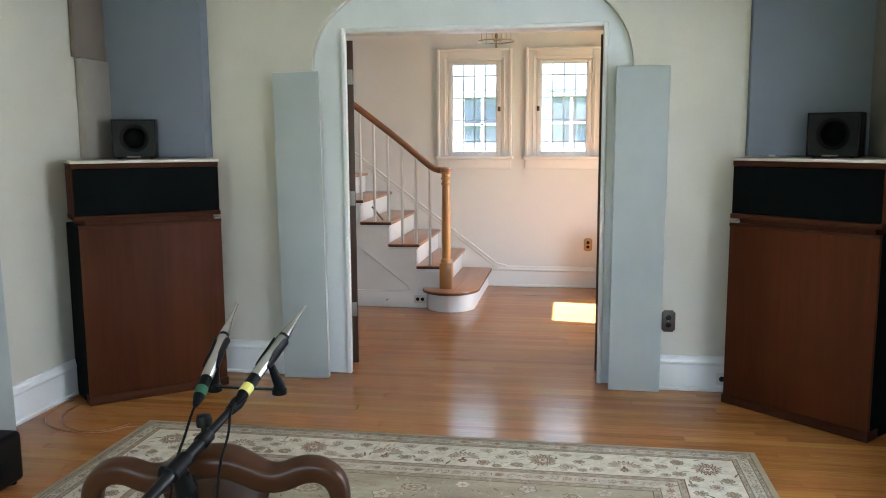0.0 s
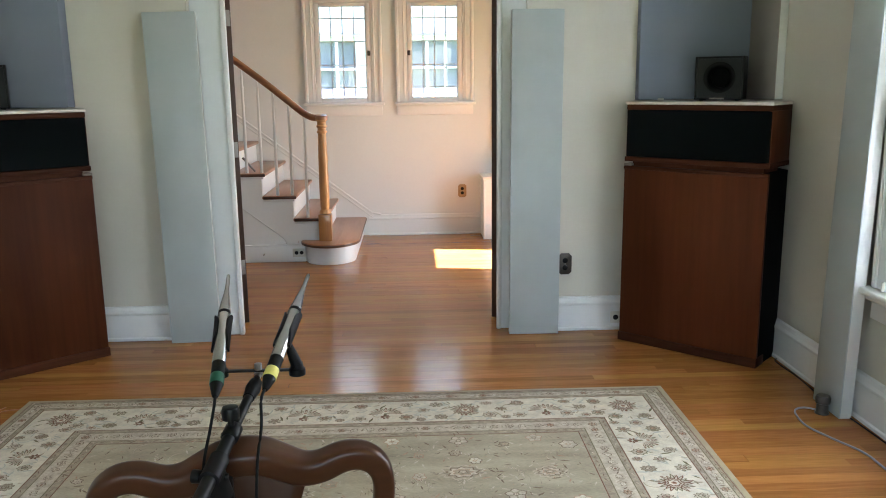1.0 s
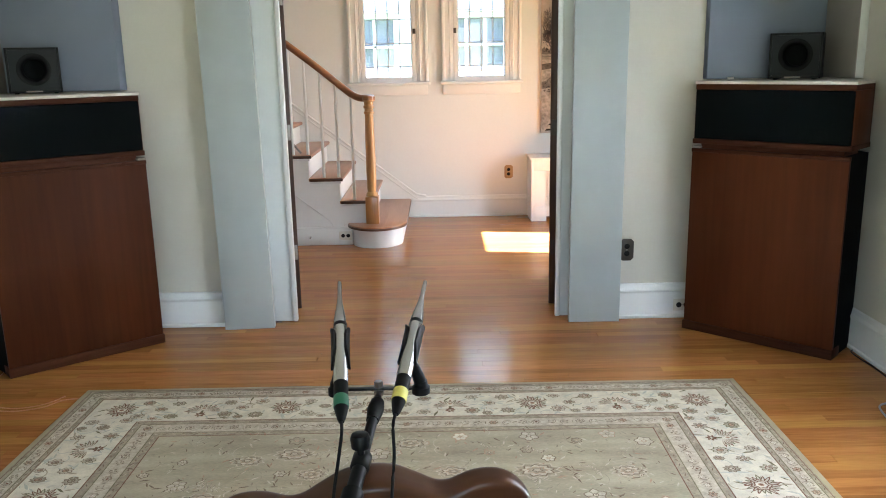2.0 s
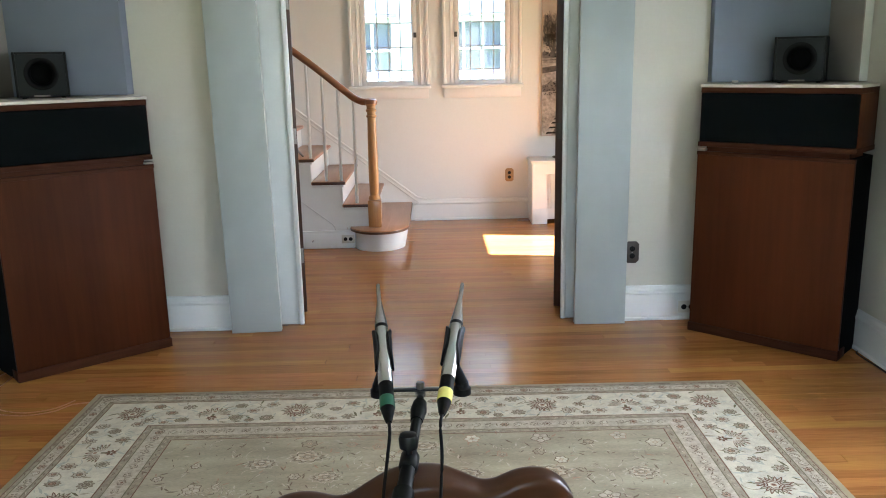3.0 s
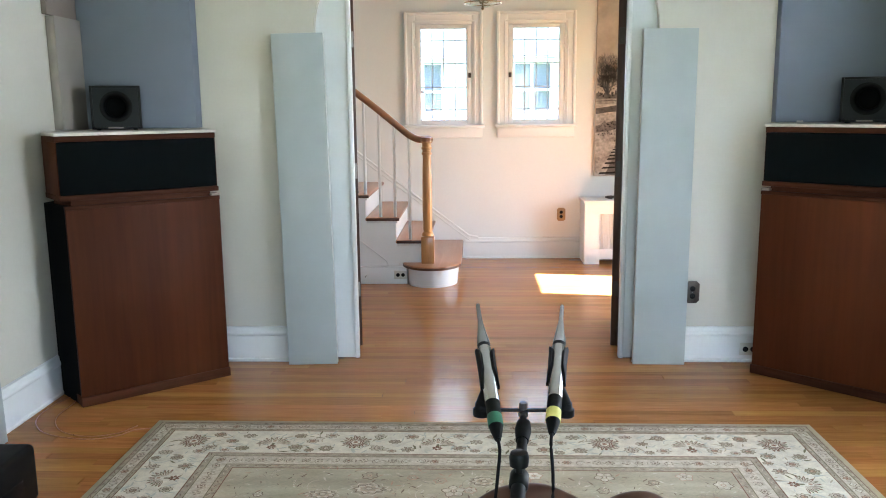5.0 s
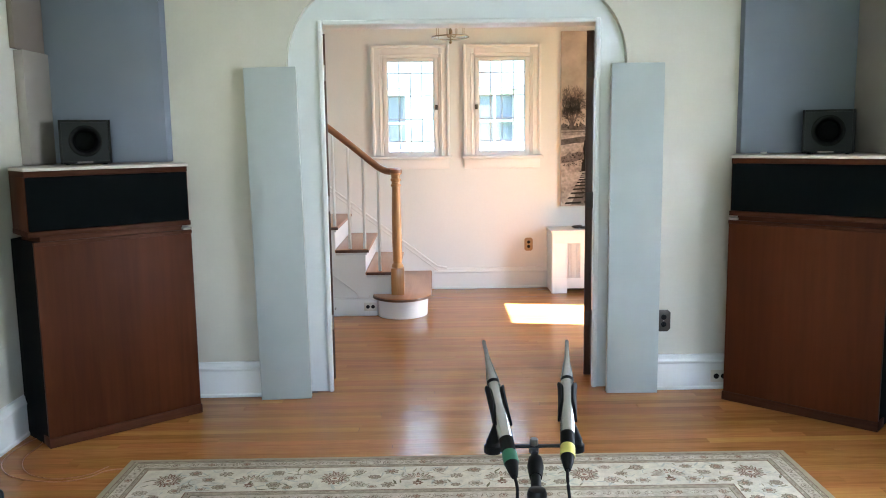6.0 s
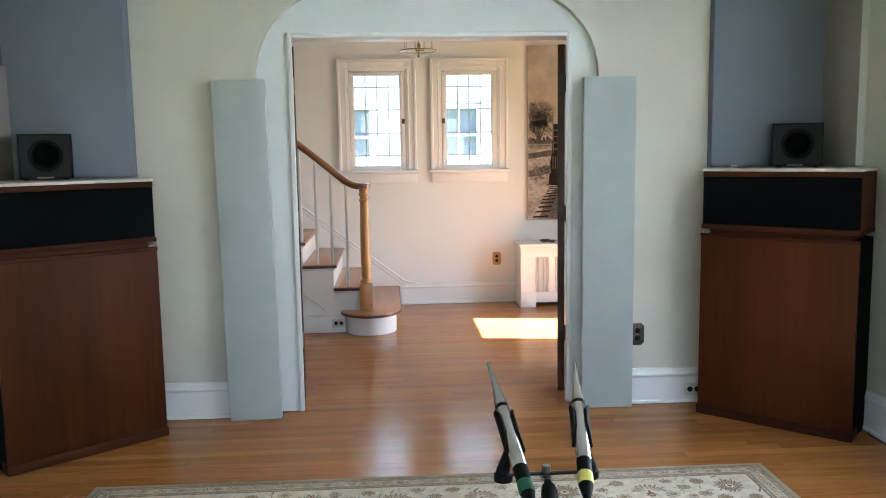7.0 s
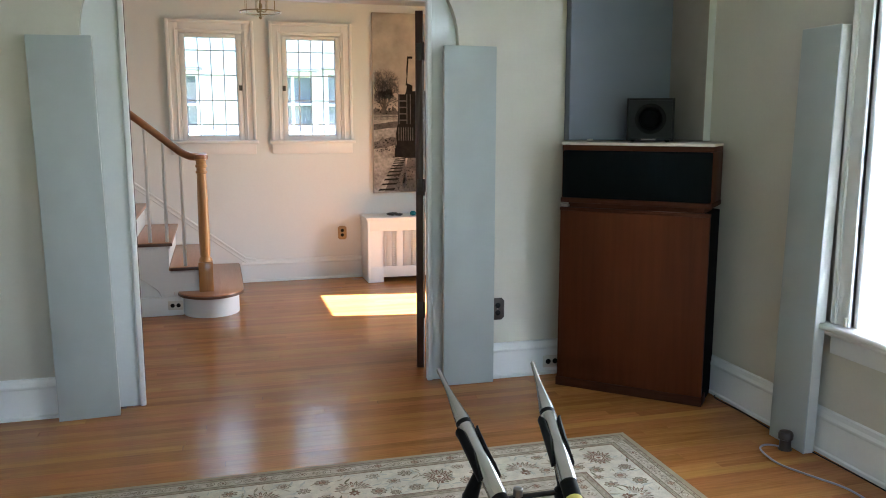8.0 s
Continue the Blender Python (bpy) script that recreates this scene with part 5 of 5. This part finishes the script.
part("roof", prism([(-0.5, 5.15), (3.0, 7.4), (6.5, 5.15), (6.5, 5.05), (-0.5, 5.05)], -7.4, 7.4, "x"), GREYP, nh)
for a, b, c, d in NW:
    wf = part("window", block(a, b, 0.06, 0.10, c, d), FARGLASS, nh, "dark reflecting window")
    bm = bmesh.new()
    n = max(1, round((b - a) / 0.26))
    bars = [(a - 0.07, a, c - 0.05, d + 0.08), (b, b + 0.07, c - 0.05, d + 0.08), (a, b, d, d + 0.08), (a, b, c - 0.08, c), (a, b, (c + d) / 2 - 0.018, (c + d) / 2 + 0.018)]
    bars += [(a + (b - a) * k / n - 0.022, a + (b - a) * k / n + 0.022, c, d) for k in range(1, n)]
    for q in bars:
        bx(bm, q[0], q[1], -0.04, 0.09, q[2], q[3])
    part("frame", bm, SIDING, wf)
    # grey strip added to draw the dark shadow line above the window
    part("shadow_strip", block(a - 0.10, b + 0.10, -0.16, 0.02, d + 0.085, d + 0.115), FARGLASS, wf, "thin grey strip for the shadow line over the window")

# ---- the rug ----
RX0, RX1, RY0, RY1 = -1.515, 1.458, -4.85, -0.953
rug = thing("rug", "large wool rug with cream floral border and sage field", "rug")
part("backing", block(RX0, RX1, RY0, RY1, 0.0, 0.008, 0.003), R_EDGE, rug, "plain sand-coloured wool edge")
def ring_band(name, d0, d1, z, material, label=""):
    bm = bmesh.new()
    o = [(RX0 + d0, RY0 + d0), (RX1 - d0, RY0 + d0), (RX1 - d0, RY1 - d0), (RX0 + d0, RY1 - d0)]
    n = [(RX0 + d1, RY0 + d1), (RX1 - d1, RY0 + d1), (RX1 - d1, RY1 - d1), (RX0 + d1, RY1 - d1)]
    for k in range(4):
        q = [o[k], o[(k + 1) % 4], n[(k + 1) % 4], n[k]]
        bm.faces.new([bm.verts.new((x, y, z)) for x, y in q])
    return part(name, bm, material, rug, label, smooth=None)
ring_band("guard_band", 0.022, 0.122, 0.0085, R_TAUPE, "taupe guard band")
ring_band("main_border", 0.122, 0.352, 0.0086, R_CREAM, "cream floral border")
ring_band("guard_band", 0.352, 0.498, 0.0085, R_TAUPE, "taupe inner guard band")
bm = bmesh.new()
bm.faces.new([bm.verts.new((x, y, 0.0087)) for x, y in ((RX0 + 0.498, RY0 + 0.498), (RX1 - 0.498, RY0 + 0.498), (RX1 - 0.498, RY1 - 0.498), (RX0 + 0.498, RY1 - 0.498))])
part("field", bm, R_FIELD, rug, "sage green field", smooth=None)
for d, w, m in ((0.028, 0.003, R_BROWN), (0.046, 0.003, R_OLIVE), (0.098, 0.003, R_OLIVE), (0.118, 0.004, R_BROWN), (0.354, 0.004, R_BROWN), (0.384, 0.003, R_OLIVE), (0.462, 0.003, R_OLIVE), (0.494, 0.004, R_BROWN)):
    ring_band("border_line", d, d + w, 0.0092, m)
ring_band("pale_stripe", 0.050, 0.096, 0.0089, R_PALE)
ring_band("pale_stripe", 0.388, 0.460, 0.0089, R_PALE)

def petals(V, F, M, mi, cx, cy, r, n, width, z, turn=0.0, inner=0.15, squash=1.0, fat=0.55):
    """Leaf-shaped petals round a centre."""
    for k in range(n):
        a = turn + 2 * math.pi * k / n
        c, s = math.cos(a), math.sin(a)
        i0 = len(V)
        for u, v in ((inner * r, 0), (fat * r, width), (0.85 * r, width * 0.6), (r, 0), (0.85 * r, -width * 0.6), (fat * r, -width)):
            V.append((cx + u * c - v * s, cy + (u * s + v * c) * squash, z))
        F.append(tuple(range(i0, i0 + 6)))
        M.append(mi)
def disc(V, F, M, mi, cx, cy, r, z, n=14, squash=1.0):
    i0 = len(V)
    for k in range(n):
        V.append((cx + r * math.cos(2 * math.pi * k / n), cy + r * squash * math.sin(2 * math.pi * k / n), z))
    F.append(tuple(range(i0, i0 + n)))
    M.append(mi)
def pattern(name, V, F, M):
    me = bpy.data.meshes.new(name)
    me.from_pydata(V, [], F)
    for m in (R_BROWN, R_ROSE, R_CREAM, R_OLIVE, R_SAGE, R_TAUPE, R_LINE, R_PALE):
        me.materials.append(m)
    me.polygons.foreach_set("material_index", M)
    return me

V, F, M = [], [], []
for k in range(19):
    a = 2 * math.pi * k / 19 + 0.1
    rr = (0.072 if k % 2 else 0.062) * (1.0 + 0.05 * math.sin(a) + 0.03 * math.sin(5 * a))
    c, sn = math.cos(a), math.sin(a)
    for wd, mi, z, q in ((0.0076, 0 if k % 3 else 3, 0.0, 1.0), (0.0040, 7, 0.0002, 0.86)):
        i0 = len(V)
        for u, v in ((0.012, 0), (0.6 * rr * q, wd), (0.86 * rr * q, wd * 0.7), (rr * q, wd * 0.3), (0.84 * rr * q, -wd * 0.6), (0.6 * rr * q, -wd)):
            V.append((u * c - v * sn, u * sn + v * c, z))
        F.append(tuple(range(i0, i0 + 6)))
        M.append(mi)
for q, (rr, mi) in enumerate(((0.040, 0), (0.034, 7), (0.028, 0), (0.022, 2), (0.012, 1), (0.007, 0))):
    petals(V, F, M, mi, 0, -0.004, rr, 7, rr * 0.34, 0.0004 + 0.0002 * q, 0.45, fat=0.7)
    disc(V, F, M, mi, 0, -0.004, rr * 0.8, 0.0005 + 0.0002 * q)
disc(V, F, M, 0, 0, -0.058, 0.007, 0.0008, 8)
disc(V, F, M, 0, 0, 0.052, 0.005, 0.0008, 8)
ROSETTE = pattern("rosette", V, F, M)
V, F, M = [], [], []
for k in range(13):
    a = radians(-6 + 16 * k)
    rr = 0.090 if 4 <= k <= 8 else 0.080 - 0.004 * (k % 2)
    c, sn = math.cos(a), math.sin(a)
    for wd, mi, z, q in ((0.0070, 3 if k % 2 else 0, 0.0, 1.0), (0.0040, 7, 0.0002, 0.84)):
        i0 = len(V)
        for u, v in ((0.014, 0), (0.55 * rr * q, wd), (0.84 * rr * q, wd * 0.75), (rr * q, 0), (0.84 * rr * q, -wd * 0.75), (0.55 * rr * q, -wd)):
            V.append((u * c - v * sn, (u * sn + v * c) * 0.74 - 0.02, z))
        F.append(tuple(range(i0, i0 + 6)))
        M.append(mi)
disc(V, F, M, 2, 0, 0.004, 0.014, 0.0003)
disc(V, F, M, 1, 0, 0.004, 0.008, 0.0006)
i0 = len(V)
V += [(-0.005, -0.018, 0.0001), (0.005, -0.018, 0.0001), (0.007, -0.055, 0.0001), (-0.007, -0.055, 0.0001)]
F.append((i0, i0 + 1, i0 + 2, i0 + 3))
M.append(3)
petals(V, F, M, 0, 0, -0.058, 0.024, 7, 0.006, 0.0003)
PALMETTE = pattern("palmette", V, F, M)

def motif(kind, x, y, turn):
    ob = new("rosette" if kind is ROSETTE else "palmette", kind)
    ob.parent = rug
    ob.matrix_basis = pose(x, y, 0.0093, 0, 0, turn)

SP, DM = 0.3547, 0.236
xs = [RX0 + DM + 0.012 + SP * k for k in range(8)]
ys = [RY1 - DM - SP * 1.015 * k for k in range(10)]
for k, x in enumerate(xs):
    motif(ROSETTE if k in (0, 2, 5, 7) else PALMETTE, x, ys[0], 0)
    motif(ROSETTE if k % 2 == 0 else PALMETTE, x, RY0 + DM, 180)
for k, y in enumerate(ys[1:], 1):
    for x, t in ((RX0 + DM, 90), (RX1 - DM, -90)):
        motif(ROSETTE if k % 2 == 0 else PALMETTE, x, y, t)

random.seed(5)
V, F, M = [], [], []
def small_flower(cx, cy, r, z=0.0095):
    t, n = random.random() * 3, random.choice((7, 8, 9))
    q = random.uniform(0.7, 0.95)
    petals(V, F, M, random.choice((6, 3, 6, 6)), cx, cy, r, n, r * 0.27, z, t, fat=0.7, squash=q)
    petals(V, F, M, random.choice((5, 5, 7)), cx, cy, r * 0.88, n, r * 0.19, z + 0.0002, t, fat=0.7, squash=q)
    disc(V, F, M, random.choice((6, 3, 0)), cx, cy, r * 0.44, z + 0.0004, 9, squash=q)
    disc(V, F, M, random.choice((5, 7, 1)), cx, cy, r * 0.32, z + 0.0006, 8, squash=q)
    disc(V, F, M, 6, cx + r * 0.1, cy, r * 0.14, z + 0.0008, 6)
def leaf(cx, cy, r, a, mi, z=0.0094):
    c, s = math.cos(a), math.sin(a)
    i0 = len(V)
    for u, v in ((-r, 0), (-0.2 * r, 0.28 * r), (0.6 * r, 0.2 * r), (r, 0.1 * r), (0.3 * r, -0.12 * r)):
        V.append((cx + u * c - v * s, cy + u * s + v * c, z))
    F.append(tuple(range(i0, i0 + 5)))
    M.append(mi)
def vine(cx, cy, r, a, mi, z=0.0093, turn=2.4, w=0.0022):
    """A thin curling stem."""
    i0 = len(V)
    n = 9
    for k in range(n):
        t = a + turn * k / (n - 1)
        rr = r * (0.55 + 0.45 * k / (n - 1))
        for q in (-w, w):
            V.append((cx + (rr + q) * math.cos(t), cy + (rr + q) * math.sin(t), z))
    for k in range(n - 1):
        F.append((i0 + 2 * k, i0 + 2 * k + 1, i0 + 2 * k + 3, i0 + 2 * k + 2))
        M.append(mi)
def outlined(cx, cy, r, n, z=0.0094, squash=1.0):
    """A many-lobed blossom: soft outline, pale body, small rosy heart."""
    t = random.random() * 3
    petals(V, F, M, random.choice((6, 6, 1)), cx, cy, r, n, r * 0.40, z, t, fat=0.62, squash=squash)
    petals(V, F, M, random.choice((7, 7, 5, 2)), cx, cy, r - 0.0042, n, r * 0.40 - 0.0030, z + 0.0002, t, fat=0.62, squash=squash)
    disc(V, F, M, random.choice((6, 1, 6)), cx, cy, r * 0.26, z + 0.0004, 9)
    disc(V, F, M, 7, cx, cy, r * 0.18, z + 0.0006, 8)
    if random.random() < 0.4:
        disc(V, F, M, 0, cx, cy, r * 0.08, z + 0.0008, 6)
def palmette_field(cx, cy, r, z=0.0094):
    """A wide lobed palmette drawn in fine lines, one ring inside the other."""
    t = random.random() * 3
    for q, (rr, mi) in enumerate(((1.0, 7), (0.90, 5), (0.74, 6), (0.66, 7), (0.46, 1), (0.40, 5), (0.24, 6), (0.18, 7))):
        petals(V, F, M, mi, cx, cy, r * rr, 11 - 2 * (q // 2), r * rr * 0.26, z + 0.0002 * q, t, fat=0.70, squash=0.66)
        disc(V, F, M, mi, cx, cy, r * rr * 0.70, z + 0.0002 * q + 0.0001, 16, squash=0.66)
def feather(cx, cy, r, a, z=0.0093):
    """A curling leaf with a toothed outer edge."""
    for k in range(7):
        t = a + 0.26 * k
        x, y = cx + r * math.cos(t), cy + r * math.sin(t)
        leaf(x, y, 0.30 * r * (1 - 0.07 * k), t + 0.75, 6, z)
        leaf(x, y, 0.25 * r * (1 - 0.07 * k), t + 0.75, 7, z + 0.0002)
def border_run(place, length):
    """Flowers and leaves between the large motifs; place maps (along, across) to the rug."""
    n = int(length / SP)
    for k in range(n):
        for u, v, r in ((0.30, 0.066, 0.031), (0.31, -0.062, 0.035), (0.50, 0.002, 0.031), (0.69, 0.062, 0.034), (0.70, -0.068, 0.034), (0.50, -0.088, 0.024)):
            x, y = place((k + u) * SP + random.uniform(-0.01, 0.01), v + random.uniform(-0.006, 0.006))
            small_flower(x, y, r)
        for q in range(44):
            x, y = place((k + random.random()) * SP, random.uniform(-0.108, 0.108))
            leaf(x, y, random.uniform(0.009, 0.030), random.random() * 6.3, random.choice((4, 4, 4, 4, 4, 5, 3)), 0.0091)
        for q in range(3):
            x, y = place((k + random.random()) * SP, random.uniform(-0.09, 0.09))
            vine(x, y, random.uniform(0.03, 0.06), random.random() * 6.3, random.choice((4, 5)), 0.0092)
border_run(lambda u, v: (RX0 + DM + u, RY1 - DM + v), 2.49)
border_run(lambda u, v: (RX0 + DM + u, RY0 + DM + v), 2.49)
border_run(lambda u, v: (RX0 + DM + v, RY1 - DM - u), 3.3)
border_run(lambda u, v: (RX1 - DM + v, RY1 - DM - u), 3.3)
for d, step in ((0.073, 0.052), (0.424, 0.058), (0.037, 0.034), (0.109, 0.034), (0.370, 0.036), (0.478, 0.036)):
    for side in range(4):
        horiz = side < 2
        ln = (RX1 - RX0 if horiz else RY1 - RY0) - 2 * d
        n = int(ln / step)
        for k in range(n + 1):
            u = d + ln * k / n
            x, y = ((RX0 + u, RY1 - d if side == 0 else RY0 + d) if horiz else (RX0 + d if side == 2 else RX1 - d, RY0 + u))
            if d in (0.037, 0.109, 0.370, 0.478):
                leaf(x, y, 0.012, (0 if horiz else 1.57) + (0.35 if k % 2 else -0.35), random.choice((6, 5, 6, 7)), 0.0094)
                continue
            across = 1.57 if horiz else 0.0
            if k % 3 == 0:
                petals(V, F, M, 6, x, y, 0.019, 6, 0.0058, 0.0095, k)
                petals(V, F, M, random.choice((7, 1)), x, y, 0.015, 6, 0.0036, 0.0096, k)
                disc(V, F, M, 0 if k % 2 else 6, x, y, 0.0058, 0.0097, 6)
            else:
                petals(V, F, M, 6, x, y, 0.016, 4, 0.0052, 0.0095, k * 1.7)
                petals(V, F, M, random.choice((2, 7, 5)), x, y, 0.0125, 4, 0.0033, 0.0096, k * 1.7)
            vine(x, y, 0.024, across + (0.0 if k % 2 else 3.14), 6, 0.0093, 2.6, 0.0012)
            leaf(x + (step / 2 if horiz else 0), y + (0 if horiz else step / 2), 0.015, random.random() * 6.3, random.choice((6, 5, 7)), 0.0094)
fx0, fx1, fy0, fy1 = RX0 + 0.53, RX1 - 0.53, RY0 + 0.53, RY1 - 0.53
nx, ny = 17, 25
for i in range(nx):
    for j in range(ny):
        x = fx0 + (fx1 - fx0) * (i + 0.5 + random.uniform(-0.36, 0.36)) / nx
        y = fy0 + (fy1 - fy0) * (j + 0.5 + random.uniform(-0.36, 0.36)) / ny
        k = random.random()
        if k < 0.26:
            outlined(x, y, random.uniform(0.028, 0.050), random.choice((5, 6)))
        elif k < 0.44:
            outlined(x, y, random.uniform(0.020, 0.030), 6)
        elif k < 0.56:
            palmette_field(x, y, random.uniform(0.055, 0.095))
        elif k < 0.72:
            feather(x, y, random.uniform(0.05, 0.085), random.random() * 6.3)
        for q in range(1):
            vine(x + random.uniform(-0.06, 0.06), y + random.uniform(-0.06, 0.06), random.uniform(0.03, 0.085), random.random() * 6.3, random.choice((5, 5, 7)), 0.0091, random.uniform(1.0, 2.6), 0.0014)
        for q in range(11):
            leaf(x + random.uniform(-0.09, 0.09), y + random.uniform(-0.09, 0.09), random.uniform(0.006, 0.022), random.random() * 6.3, random.choice((5, 5, 6, 7, 7, 1, 6)), 0.0090)
fl = new("floral_weave", pattern("floral_weave", V, F, M))
fl.parent = rug
rug.matrix_basis = pose(0, 0, 0, 0, 0, -0.35)
tagged(fl, "scattered small woven flowers and leaves", kind="stuff")

# ---- floor boards, one by one ----
random.seed(21)
BW = 0.0572
boards = {}
def board_mesh(ln):
    key = round(ln, 2)
    if key not in boards:
        h, w, c = key / 2 - 0.0001, BW / 2 - 0.0001, 0.0003
        vs = [(-h, -w, -0.006), (h, -w, -0.006), (h, w, -0.006), (-h, w, -0.006), (-h, -w, -c), (h, -w, -c), (h, w, -c), (-h, w, -c), (-h + c, -w + c, 0), (h - c, -w + c, 0), (h - c, w - c, 0), (-h + c, w - c, 0)]
        fs = [(8, 9, 10, 11)] + [(a, (a + 1) % 4, (a + 1) % 4 + 4, a + 4) for a in range(4)] + [(a + 4, (a + 1) % 4 + 4, (a + 1) % 4 + 8, a + 8) for a in range(4)]
        me = bpy.data.meshes.new("board")
        me.from_pydata(vs, [], fs)
        me.materials.append(OAK)
        boards[key] = (me, vs, fs)
    return boards[key]
rest_v, rest_f = [], []
count = 0
y = YS + BW / 2
rows = []
while y < YF:
    rows.append(y)
    y += BW
for y in rows:
    lo, hi = (-2.6, XE) if y > 0.26 else ((OL - 0.09, OR + 0.09) if y > -0.002 else (XW, XE))
    x = lo - random.uniform(0.0, 1.2)
    near = -1.75 < y < 2.9
    while x < hi:
        ln = random.choice((0.6, 0.8, 1.0, 1.2, 1.5, 1.8, 2.1))
        a, b = max(x, lo), min(x + ln, hi)
        x += ln
        if b - a < 0.05:
            continue
        me, vs, fs = board_mesh(b - a)
        if near and count < 300:
            ob = new("board", me)
            ob.parent = floor
            ob.matrix_basis = pose((a + b) / 2, y, random.uniform(-0.0004, 0.0))
            count += 1
        else:
            i0 = len(rest_v)
            rest_v += [((a + b) / 2 + p[0], y + p[1], p[2]) for p in vs]
            rest_f += [tuple(i + i0 for i in f) for f in fs]
me = bpy.data.meshes.new("far_boards")
me.from_pydata(rest_v, [], rest_f)
me.materials.append(OAKFAR)
ob = new("far_boards", me)
ob.parent = floor
tagged(ob, "oak strips past the near ones", kind="stuff")
